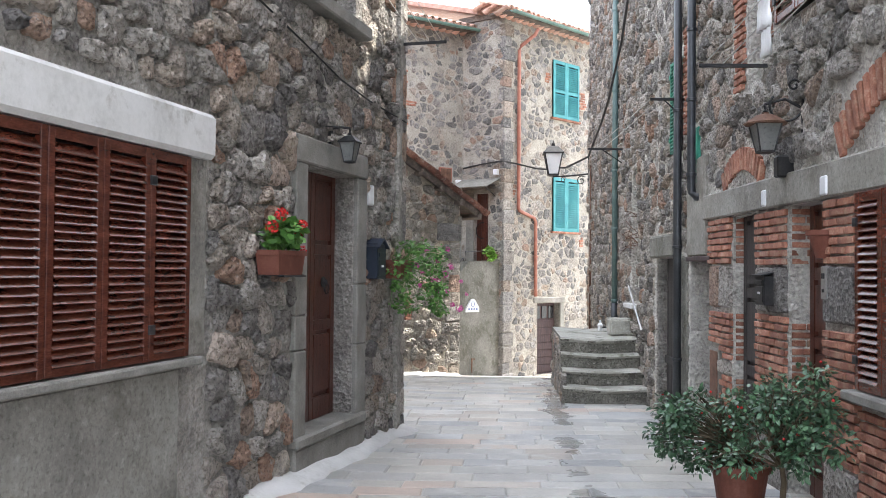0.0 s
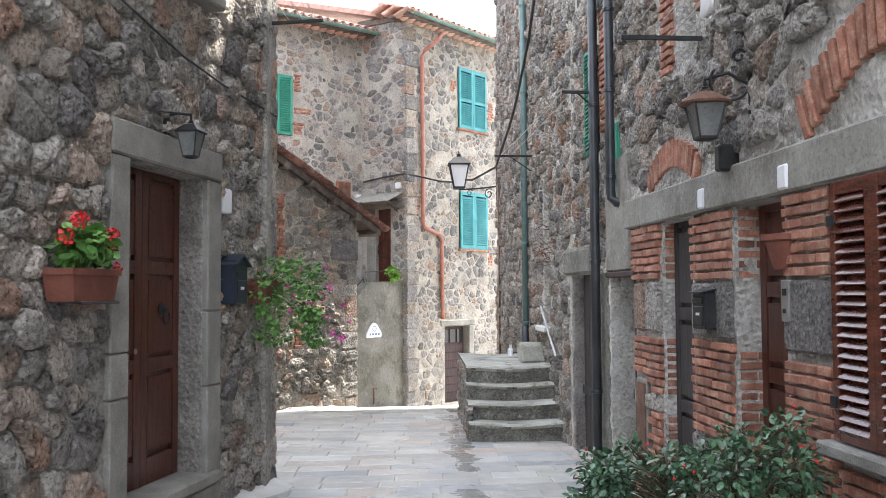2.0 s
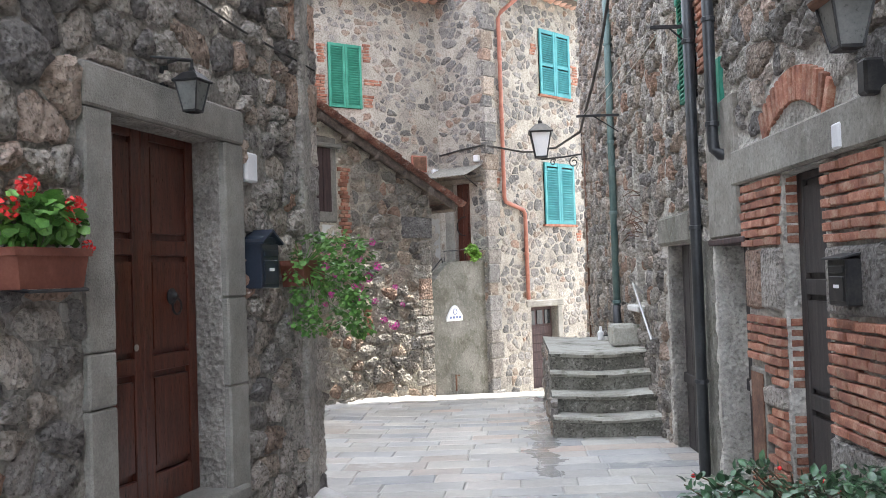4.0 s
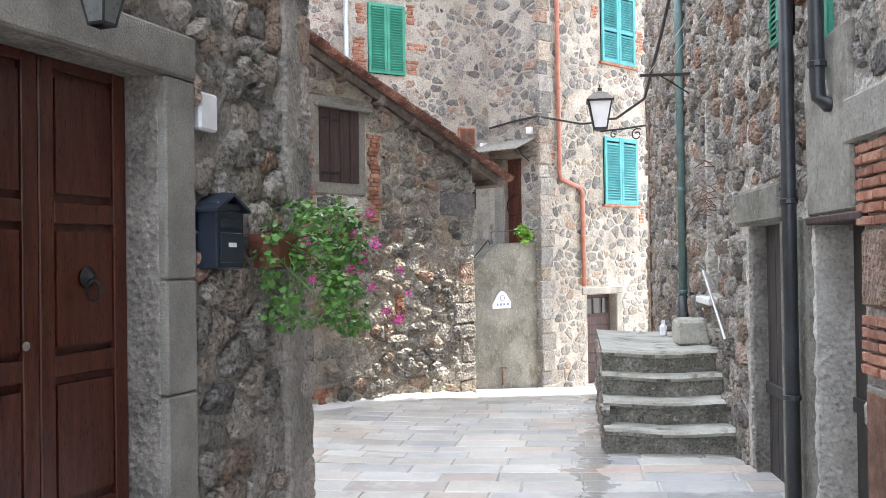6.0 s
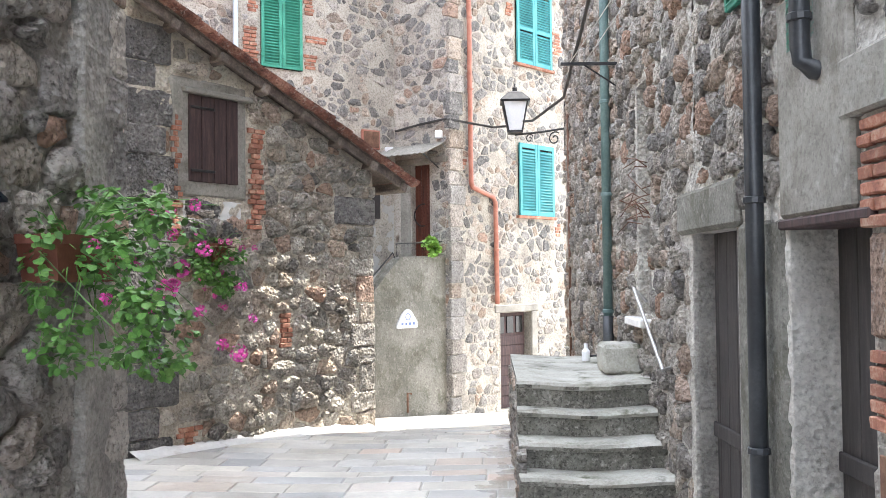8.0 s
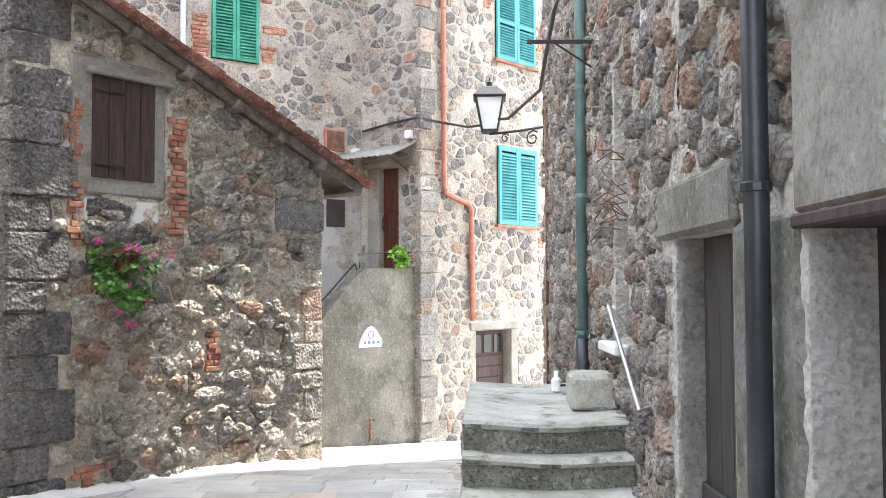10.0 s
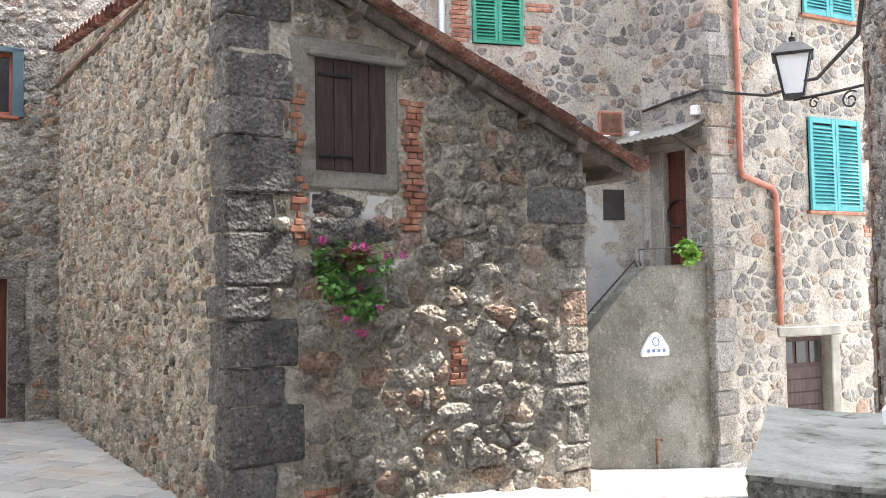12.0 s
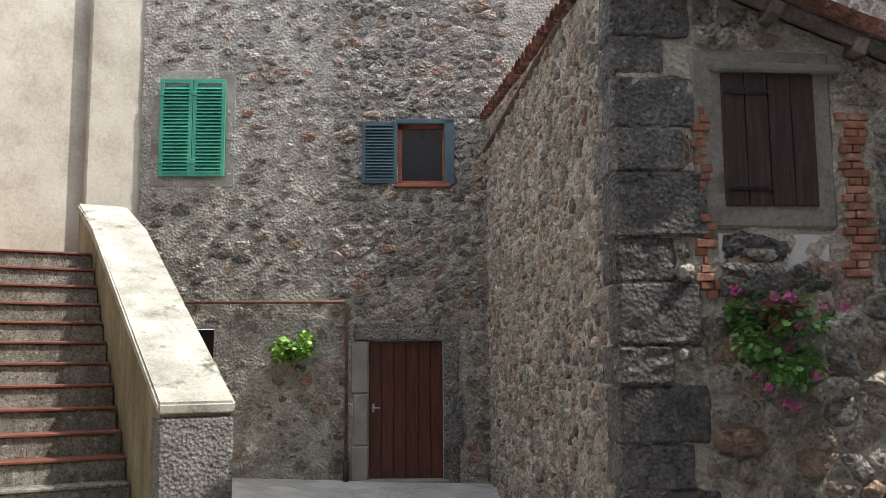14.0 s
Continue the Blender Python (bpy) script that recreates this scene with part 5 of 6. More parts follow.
pipe_run("copper_downpipe", WF @ pose(0, -0.07, 0), [(0.85, -0.30, 7.66), (0.78, -0.26, 7.50), (0.52, -0.04, 7.22), (0.49, 0, 7.1), (0.50, 0, 3.22), (0.53, 0, 3.13), (1.12, 0, 2.97), (1.18, 0, 2.88), (1.20, 0, 1.0)], 0.045, m_copper, "red-brown copper downpipe with a jog", [(0.50, 0, 6.2), (0.50, 0, 4.9), (1.19, 0, 2.0)])


def eave_row(name, m, u0, u1, z, n, label, back=1.4):
    t = thing(name, m.copy(), label, "roof", kind="structure")
    boxed("soffit", u0, u1, -0.38, 0.2, z - 0.02, z + 0.03, m_beam, t, 0.0)
    rg = random.Random(n)
    k = 0
    while u0 + k * 0.21 < u1:
        for i in range(3):
            for over in (0, 1):
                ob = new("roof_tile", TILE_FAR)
                ob.parent = t
                ob.matrix_world = m @ pose(u0 + (k + 0.5 * over) * 0.21, -0.42 + 0.36 * i + rg.uniform(-0.02, 0.02), z + 0.09 + 0.11 * i + (0.0 if over else 0.03), 0, 0, 90) @ pose(0, 0, 0, 0 if over else 180, -17 if over else 17, rg.uniform(-2, 2))
        k += 1
    bm = bmesh.new()
    n2 = 8
    pr = [(0.06 * math.cos(math.pi + math.pi * q / n2), 0.06 * math.sin(math.pi + math.pi * q / n2)) for q in range(n2 + 1)]
    pr += [(x * 0.9, zz * 0.9) for x, zz in pr[::-1]]
    a = [bm.verts.new((u0 + 0.05, -0.47 + x, z + 0.03 + zz)) for x, zz in pr]
    b = [bm.verts.new((u1 + 0.05, -0.47 + x, z + 0.03 + zz)) for x, zz in pr]
    for q in range(len(pr)):
        bm.faces.new((a[q], a[(q + 1) % len(pr)], b[(q + 1) % len(pr)], b[q]))
    part("gutter", bm, m_gutter, t, "green copper gutter")
    bm = bmesh.new()
    vs = [bm.verts.new(p) for p in ((u0, 0.6, z + 0.22), (u1, 0.6, z + 0.22), (u1, 5.0, z + 1.5), (u0, 5.0, z + 1.5), (u0, 0.6, z + 0.1), (u1, 0.6, z + 0.1), (u1, 5.0, z + 1.38), (u0, 5.0, z + 1.38))]
    for f in ((0, 1, 2, 3), (7, 6, 5, 4), (0, 4, 5, 1), (1, 5, 6, 2), (2, 6, 7, 3), (3, 7, 4, 0)):
        bm.faces.new([vs[q] for q in f])
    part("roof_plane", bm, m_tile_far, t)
    return t


eave_row("roof_north", WF, -0.35, 6.0, 7.86, 3, "red clay tile eave with a green copper gutter")
eave_row("roof_recess", WG, -2.4, 3.4, 7.62, 4, "red clay tile eave over the recessed wall")
t = tagged(boxed("chimney", 3.2, 3.5, 1.6, 1.9, 8.0, 10.6, m_plaster_pale, None, 0.01, m=WF), "slim pale chimney above the tiles", "chimney")
t = boxed("tower_cap", -0.1, 1.26, -0.05, 0.4, 7.85, 8.0, m_beam, None, 0.01, m=WT)
tagged(t, "dark eave board on the house corner", "eave", kind="structure")
shutters(WG, 0.47, 1.24, 5.10, 6.42, m_green, 2, "green louvred shutters, closed, framed by brick", -0.05, 0.05, stile=0.055)
pipe_run("downpipe_grey", WG @ pose(0.0, -0.07, 0), [(0, 0, 2.0), (0, 0, 7.4)], 0.045, m_tin, "pale grey metal downpipe")
t = thing("flue_box", WG @ pose(2.41, -0.02, 3.84), "rusty square flue cover on the wall", "vent")
boxed("cover", 0.0, 0.38, -0.03, 0.05, 0.0, 0.35, m_copper, t, 0.01)
boxed("rim", 0.03, 0.35, -0.04, -0.03, 0.03, 0.32, m_rust, t, 0.003)
plate(WG, 2.98, 3.84, 0.13, 0.12, "small white junction box on the wall", -0.1)
plate(WT, 1.05, 4.05, 0.12, 0.14, "small white lamp box on the house corner", -0.1)
canopy = thing("door_canopy", WT.copy(), "corrugated pale sheet canopy over the stair door", "canopy")
n, V, F = 24, [], []
for i in range(n + 1):
    u = -0.32 + 1.5 * i / n
    w = 0.014 * math.cos(i * math.pi)
    for y, z in ((0.03, 3.93), (-0.62, 3.66)):
        V.append((u, y, z + w))
F = [(2 * i, 2 * i + 1, 2 * i + 3, 2 * i + 2) for i in range(n)]
mesh_object("sheet", V, F, m_plaster, canopy).modifiers.new("thickness", "SOLIDIFY").thickness = 0.008
for u in (-0.1, 1.0):
    part("strut", tube(bmesh.new(), [(u, 0.03, 3.45), (u, -0.5, 3.69)], 0.012, 6), m_iron, canopy)
boxed("lintel_beam", 0.05, 1.2, -0.05, 0.2, 3.552, 3.66, m_plaster, canopy, 0.01)
t = plank_door(WT, 0.38, 0.80, 1.42, 3.55, m_wood, "narrow brown door at the stair head", 3, 0.12)
part("curl", tube(bmesh.new(), scroll((0.2, -0.03, 1.2), 0.22, 0.18, 0.55, (1, 0, 0), 1.4), 0.014, 6), m_iron, t, "black curved iron grille")
t = boxed("door_post", 0.14, 0.37, -0.02, 0.2, 1.4, 3.55, m_plaster, None, 0.01, m=WT)
tagged(t, "grey plaster door post", "door post", kind="structure")
t = boxed("plaster_wall", 2.0, 3.11, 0.0, 0.06, -1.2, 3.08, m_plaster_pale, None, 0.01, m=WG)
tagged(t, "pale blue-grey plastered wall behind the stair", "plaster", kind="structure")
# flat dark panel on the wall, painting the shade of an opening
t = boxed("stair_opening", 2.46, 2.80, -0.02, 0.01, 2.58, 3.03, m_dark, None, 0.004, m=WG)
tagged(t, "dark panel standing for an unlit opening over the stair", "opening", kind="structure")
sign = thing("ceramic_sign", WS @ pose(0.24, 0, 0.66), "white arched ceramic sign with blue marks", "sign")
bm = bmesh.new()
pr = [(-0.23, 0.0), (0.25, 0.0), (0.25, 0.10), (0.12, 0.27), (0.05, 0.315), (-0.02, 0.31), (-0.10, 0.25), (-0.23, 0.07)]
a = [bm.verts.new((x, -0.035, z)) for x, z in pr]
b = [bm.verts.new((x, 0.01, z)) for x, z in pr]
bm.faces.new(a)
bm.faces.new(b[::-1])
for k in range(len(pr)):
    bm.faces.new((a[k], a[(k + 1) % len(pr)], b[(k + 1) % len(pr)], b[k]))
bmesh.ops.bevel(bm, geom=bm.edges[:], offset=0.01, segments=2, affect="EDGES")
part("plaque", bm, m_ceramic, sign)
for x in (-0.12, -0.03, 0.06, 0.15):
    boxed("mark", x - 0.025, x + 0.025, -0.039, -0.034, 0.05, 0.095, m_blue, sign, 0.001)
part("emblem", tube(bmesh.new(), scroll((0.01, -0.038, 0.19), 0.055, 0.055, 1.0, (1, 0, 0)), 0.008, 5), m_blue, sign)
t = tagged(part("standpipe", tube(bmesh.new(), [WS @ Vector(p) for p in ((0.20, -0.06, -0.75), (0.20, -0.06, -0.42), (0.26, -0.10, -0.44))], 0.02, 6), m_rust), "short rusty water pipe at the stair wall", "standpipe")
bm = lathe(bmesh.new(), [(0.16, 0.0), (0.16, 0.012), (0.13, 0.016)], 18)
t = part("drain_cover", bm, m_iron)
t.matrix_world = pose(-7.3, 16.2, gz(-7.3, 16.2) + 0.001)
tagged(t, "small dark drain cover in the paving", "drain")


# ---- plants ----
def leaf_cloud(name, blobs, count, size, material, parent, seed, label="", shape="oval", droop=0.3, cup=0.25):
    """Many small folded leaves scattered through ellipsoids (x, y, z, rx, ry, rz), denser to the outside."""
    rg = random.Random(seed)
    V, F = [], []
    tot = sum(b[3] * b[4] * b[5] for b in blobs)
    outline = {"oval": ((0, 0), (0.3, 0.28), (0.65, 0.26), (1, 0)), "round": ((0, 0), (0.12, 0.5), (0.7, 0.58), (1, 0.12))}[shape]
    for b in blobs:
        for _ in range(max(3, int(count * b[3] * b[4] * b[5] / tot))):
            d = Vector((rg.gauss(0, 1), rg.gauss(0, 1), rg.gauss(0, 1))).normalized()
            r = rg.uniform(0.25, 1.0) ** 0.6
            p = Vector((b[0] + d.x * r * b[3], b[1] + d.y * r * b[4], b[2] + d.z * r * b[5]))
            ax = (d + Vector((rg.uniform(-0.8, 0.8), rg.uniform(-0.8, 0.8), rg.uniform(-0.7, 0.5) - droop))).normalized()
            up = Vector((rg.uniform(-0.7, 0.7), rg.uniform(-0.7, 0.7), 1)) + d * 0.5
            sd = ax.cross(up).normalized()
            nn = sd.cross(ax)
            s = size * rg.uniform(0.6, 1.25)
            n = len(V)
            for a, w in outline:
                V.append(p + ax * a * s + nn * (-0.3 * a * a * s * cup))
                if w:
                    V.append(p + ax * a * s + sd * w * s + nn * (cup * w * s))
                    V.append(p + ax * a * s - sd * w * s + nn * (cup * w * s))
            if shape == "oval":
                k0, a0, l0, r0, b0, l1, r1, e = n, n + 1, n + 2, n + 3, n + 4, n + 5, n + 6, n + 7
                F += [(k0, l0, a0), (k0, a0, r0), (a0, l0, l1, b0), (a0, b0, r1, r0), (b0, l1, e), (b0, e, r1)]
            else:
                k0, a0, l0, r0, b0, l1, r1, e, l2, r2 = range(n, n + 10)
                F += [(k0, l0, a0), (k0, a0, r0), (a0, l0, l1, b0), (a0, b0, r1, r0), (b0, l1, l2, e), (b0, e, r2, r1)]
    return tagged(mesh_object(name, V, F, material, parent, label, smooth=True), kind="stuff")


def twigs(name, root, tips, r, material, parent, seed, bend=0.15):
    rg = random.Random(seed)
    bm = bmesh.new()
    root = Vector(root)
    for tp in tips:
        tp = Vector(tp)
        mid = root.lerp(tp, 0.5) + Vector((rg.uniform(-1, 1), rg.uniform(-1, 1), rg.uniform(0, 1))) * bend * (tp - root).length
        tube(bm, [root, root.lerp(mid, 0.6), mid, tp], r, 5, r * 0.4)
    return tagged(part(name, bm, material, parent), kind="stuff")


def blossom(parent, at, r, material, seed):
    """A round flower head of many small petals."""
    rg = random.Random(seed)
    V, F = [], []
    for _ in range(34):
        d = Vector((rg.gauss(0, 1), rg.gauss(0, 1), rg.gauss(0, 1))).normalized()
        p = Vector(at) + d * r * 0.75
        a = d.cross(Vector((rg.random(), rg.random(), rg.random() + 0.1))).normalized()
        b = d.cross(a)
        n, s = len(V), r * rg.uniform(0.35, 0.6)
        V += [p, p + a * s * 0.7 + b * s * 0.6 + d * s * 0.4, p + a * s * 1.1 + d * s * 0.3, p + a * s * 0.7 - b * s * 0.6 + d * s * 0.4]
        F.append((n, n + 1, n + 2, n + 3))
    return mesh_object("blossom", V, F, material, parent)


def rand_blobs(rg, n, x, y, z, r):
    return [(rg.uniform(*x), rg.uniform(*y), rg.uniform(*z), r * rg.uniform(0.6, 1.2), r * rg.uniform(0.6, 1.2), r * rg.uniform(0.5, 1.0)) for _ in range(n)]


def trough(parent, w, d, h, material):
    """A tapered flower trough with a lip, its back at y = 0."""
    bm = bmesh.new()
    lv = [(0.86, 0.0), (0.97, h * 0.8), (1.05, h * 0.8), (1.05, h), (0.93, h), (0.9, h * 0.75)]
    rings = []
    for f, z in lv:
        a, b = w / 2 * f, d / 2 * f
        rings.append([bm.verts.new((x, y - d / 2, z)) for x, y in ((-a, -b), (a, -b), (a, b), (-a, b))])
    for q, s in zip(rings, rings[1:]):
        for k in range(4):
            bm.faces.new((q[k], q[(k + 1) % 4], s[(k + 1) % 4], s[k]))
    bm.faces.new(rings[0][::-1])
    part("trough", bm, material, parent)
    part("soil", box(bmesh.new(), -w * 0.44, w * 0.44, -d * 0.93, -d * 0.07, h * 0.5, h * 0.82), m_soil, parent)


# red geraniums by the door
t = thing("geranium_trough", WL @ pose(1.18, -0.03, 1.60), "red geraniums in a terracotta wall trough", "flower trough")
trough(t, 0.50, 0.20, 0.19, m_terra)
part("bracket", tube(bmesh.new(), [(-0.2, 0.05, 0.02), (-0.2, -0.22, -0.01), (0.2, -0.22, -0.01), (0.2, 0.05, 0.02)], 0.009, 5), m_iron, t)
rg = random.Random(21)
leaf_cloud("foliage", rand_blobs(rg, 9, (-0.16, 0.24), (-0.2, -0.04), (0.22, 0.36), 0.10), 330, 0.055, m_leaf, t, 22, shape="round")
twigs("stem_growth", (0, -0.1, 0.16), [(rg.uniform(-0.2, 0.25), rg.uniform(-0.22, 0.0), rg.uniform(0.25, 0.46)) for _ in range(14)], 0.005, m_leaf, t, 23)
for k, p in enumerate(((-0.13, -0.16, 0.47), (0.12, -0.22, 0.39), (-0.20, -0.12, 0.37), (0.30, -0.15, 0.20), (0.16, -0.18, 0.36))):
    blossom(t, p, 0.052 if k != 3 else 0.035, m_red, 30 + k)

# pink geraniums at the house corner
t = thing("geranium_trough", WL @ pose(4.12, -0.04, 1.55), "sprawling pink ivy geraniums in a terracotta trough", "flower trough")
trough(t, 0.44, 0.20, 0.20, m_terra)
rg = random.Random(31)
leaf_cloud("foliage", rand_blobs(rg, 46, (-0.36, 0.42), (-0.70, -0.04), (-0.36, 0.40), 0.075), 1500, 0.033, m_leaf, t, 32, shape="round")
twigs("stem_growth", (0, -0.1, 0.16), [(rg.uniform(-0.35, 0.42), rg.uniform(-0.72, 0.0), rg.uniform(-0.42, 0.42)) for _ in range(42)], 0.005, m_leaf, t, 33, 0.3)
for k in range(17):
    blossom(t, (rg.uniform(-0.25, 0.42), rg.uniform(-0.85, -0.35), rg.uniform(-0.35, 0.36)), rg.uniform(0.02, 0.036), m_pink, 50 + k)
blossom(t, (0.12, -0.50, -0.03), 0.045, m_pink, 80)
blossom(t, (0.38, -0.70, -0.33), 0.04, m_pink, 81)

# pink geraniums on the outhouse
t = thing("geranium_basket", WH @ pose(1.02, -0.03, 1.72), "pink geraniums spilling from a wall pot", "flower pot")
part("pot", lathe(bmesh.new(), [(0.07, 0.0), (0.11, 0.17), (0.125, 0.17), (0.125, 0.20), (0.1, 0.20)], 14, 0, -0.13), m_terra, t)
part("hanger", tube(bmesh.new(), [(-0.12, 0.03, 0.16), (-0.13, -0.26, 0.16), (0.13, -0.26, 0.16), (0.12, 0.03, 0.16)], 0.008, 5), m_rust, t)
rg = random.Random(41)
leaf_cloud("foliage", rand_blobs(rg, 15, (-0.28, 0.26), (-0.30, -0.06), (-0.32, 0.20), 0.10), 700, 0.045, m_leaf, t, 42, shape="round")
leaf_cloud("dry_leaves", rand_blobs(rg, 5, (-0.16, 0.1), (-0.26, -0.1), (0.12, 0.24), 0.06), 70, 0.05, m_stem, t, 45)
twigs("stem_growth", (0, -0.12, 0.18), [(rg.uniform(-0.4, 0.45), rg.uniform(-0.35, -0.02), rg.uniform(-0.5, 0.35)) for _ in range(34)], 0.004, m_leaf, t, 43, 0.3)
for k in range(15):
    blossom(t, (rg.uniform(-0.42, 0.45), rg.uniform(-0.36, -0.12), rg.uniform(-0.5, 0.3)), rg.uniform(0.022, 0.038), m_pink, 90 + k)

# lime-green plants
for nm, m, blobs, sd in (("succulent_pot", WS @ pose(0.88, 0.05, 1.9), 9, 61), ("wall_plant", WC @ pose(-0.95, -0.02, 1.58), 13, 62)):
    t = thing(nm, m, "bright green leafy plant in a small pot", "potted plant")
    part("pot", lathe(bmesh.new(), [(0.06, 0.0), (0.09, 0.13), (0.10, 0.13), (0.10, 0.16)], 12, 0, -0.10 if sd == 62 else 0), m_soil if sd == 62 else m_terra, t)
    rg = random.Random(sd)
    w = 0.15 if sd == 61 else 0.24
    leaf_cloud("foliage", rand_blobs(rg, blobs, (-w, w), (-0.24, -0.02) if sd == 62 else (-0.15, 0.08), (0.04, 0.28), 0.09), 420, 0.06, m_leaf_lime, t, sd + 4, shape="round", droop=0.1)


# holly in terracotta pots
def shrub(at, pot_r, pot_h, trunk, blobs, count, seed, label):
    t = thing("potted_shrub", pose(*at), label, "potted shrub", "shrubs in the lane")
    part("pot", lathe(bmesh.new(), [(pot_r * 0.7, 0.0), (pot_r * 0.95, pot_h * 0.84), (pot_r * 1.08, pot_h * 0.85), (pot_r * 1.1, pot_h * 0.98), (pot_r * 1.04, pot_h), (pot_r * 0.92, pot_h * 0.98), (pot_r * 0.9, pot_h * 0.85)], 24), m_terra, t, smooth=False)
    part("soil", lathe(bmesh.new(), [(pot_r * 0.8, pot_h * 0.5), (pot_r * 0.91, pot_h * 0.88)], 20), m_soil, t)
    part("trunk", tube(bmesh.new(), [(0, 0, pot_h * 0.7), (0.02, 0.01, pot_h + trunk * 0.5), (0, 0.02, pot_h + trunk), (0.03, 0, pot_h + trunk + 0.25)], 0.022, 8, 0.012), m_stem, t)
    rg = random.Random(seed)
    twigs("branch_growth", (0, 0.01, pot_h + trunk * 0.8), [(b[0] + rg.uniform(-1, 1) * b[3] * 0.7, b[1] + rg.uniform(-1, 1) * b[4] * 0.7, b[2] + rg.uniform(-0.5, 1) * b[5]) for b in blobs for _ in range(4)], 0.008, m_stem, t, seed + 1, 0.12)
    leaf_cloud("foliage", blobs, count, 0.047, m_leaf_dark, t, seed + 2, droop=0.15)
    for k in range(16):
        b = rg.choice(blobs)
        d = Vector((rg.gauss(0, 1), rg.gauss(0, 1), rg.gauss(0, 1))).normalized()
        c = Vector((b[0] + d.x * b[3], b[1] + d.y * b[4], b[2] + d.z * b[5]))
        bm = bmesh.new()
        bmesh.ops.create_icosphere(bm, subdivisions=1, radius=0.010, matrix=Matrix.Translation(c))
        part("berry", bm, m_red, t)
    return t


rg = random.Random(71)
b1 = [(rg.uniform(-0.55, 0.30), rg.uniform(-0.35, 0.35), rg.uniform(0.42, 0.92), rg.uniform(0.10, 0.19), rg.uniform(0.12, 0.2), rg.uniform(0.07, 0.13)) for _ in range(30)] + [(-0.62, -0.1, 0.62, 0.12, 0.1, 0.06), (-0.5, 0.0, 0.42, 0.1, 0.1, 0.09)]
shrub((1.72, 6.85, gz(1.72, 6.85)), 0.21, 0.40, 0.10, b1, 3000, 72, "dark glossy holly bush in a terracotta pot")
b2 = [(rg.uniform(-0.34, 0.30), rg.uniform(-0.3, 0.3), rg.uniform(0.62, 1.05), rg.uniform(0.09, 0.16), rg.uniform(0.1, 0.17), rg.uniform(0.07, 0.13)) for _ in range(20)] + [(0.25, 0.1, 1.12, 0.12, 0.12, 0.08), (0.05, 0.0, 1.0, 0.12, 0.12, 0.08)]
shrub((1.75, 5.95, gz(1.75, 5.95)), 0.18, 0.28, 0.32, b2, 2200, 75, "dark holly standard in a round terracotta pot")


# ---- masonry ----
def quoins(wall, m, side, u, z0, z1, widths, heights, seed, material, d=0.25):
    """Dressed corner blocks, long and short in turn; side +1: they run to the right from u."""
    rg = random.Random(seed)
    z, k, taken = z0, 0, []
    while z < z1 - 0.1:
        h = min(heights[k % len(heights)], z1 - z)
        w = widths[k % len(widths)]
        me = block_mesh("quoin", w - 0.008, d, h - 0.008, 0.018, 0.009, seed * 50 + k, 3)
        me.materials.append(material)
        ob = new("quoin", me)
        ob.parent = wall
        ob.matrix_world = m @ pose(u + side * w / 2, -0.030 + rg.uniform(-0.010, 0.010), z)
        taken.append((min(u, u + side * w), max(u, u + side * w), z, z + h))
        z += h
        k += 1
    return taken


# outhouse
skip = [(0.5, 1.57, 2.40, 3.72), (0.66, 1.5, 2.30, 2.42)]
skip += quoins(wall_h, WH, 1, -0.04, -0.5, 4.25, (0.58, 0.42, 0.66, 0.50, 0.62, 0.38), (0.42, 0.31, 0.46, 0.30, 0.38, 0.27), 3, m_block)
skip += quoins(wall_h, WH, -1, H_LEN + 0.01, -0.5, 2.2, (0.34, 0.46, 0.30), (0.30, 0.26, 0.36, 0.22), 4, m_stone_h)
for a, b, c, d in ((2.98, H_LEN + 0.02, 2.22, 2.56),):
    me = block_mesh("quoin", b - a, 0.3, d - c, 0.02, 0.006, 900)
    me.materials.append(m_block)
    ob = new("quoin", me)
    ob.parent = wall_h
    ob.matrix_world = WH @ pose((a + b) / 2, -0.045, c)
    skip.append((a, b, c, d))
BR_H = [(0.50, 0.68, 1.95, 3.28, 0.08), (1.55, 1.83, 2.10, 3.30, 0.10), (0.56, 0.92, -0.42, 0.02, 0.15), (2.02, 2.24, 0.72, 1.14, 0.05)]
for k, (a, b, c, d, rgd) in enumerate(BR_H):
    bricks(wall_h, WH, a, b, c, d, 600 + k, -0.036, 0.19, 0.058, rgd)
    skip.append((a, b, c, d))
rubble(wall_h, WH, 0.0, H_LEN, -0.55, 4.4, 0.185, 1.4, skip, m_stone_h, 11, 0.055, 0.011, (1.6, 1.2), 300, [(0.392, 1.0, 4.34)])
rubble(wall_h, WH, 0.66, 1.5, 1.75, 2.42, 0.24, 1.5, [], m_block, 12, 0.06, 0.02)
skip = quoins(wall_hl, WHL, -1, HL_LEN + 0.01, -0.5, 4.25, (0.34, 0.5, 0.28, 0.42), (0.42, 0.31, 0.46, 0.30, 0.38, 0.27), 6, m_block, 0.2)
rubble(wall_hl, WHL, 0.0, HL_LEN - 0.05, -0.55, 4.95, 0.115, 1.45, skip, m_stone_h, 13, 0.032, 0.011, (5.6, 1.5), 300, [(0.09, 1.0, 4.93)])

# house with the panelled door
skip = list(L_SKIP) + quoins(wall_l, WL, -1, 4.72, -0.35, 6.0, (0.50, 0.34, 0.62, 0.42, 0.55, 0.36), (0.34, 0.28, 0.40, 0.25, 0.36), 7, m_stone_l)
rubble(wall_l, WL, -3.0, 4.70, -0.45, 7.5, 0.20, 1.4, skip, m_stone_l, 14, 0.06, 0.011, (2.6, 1.6), 300)
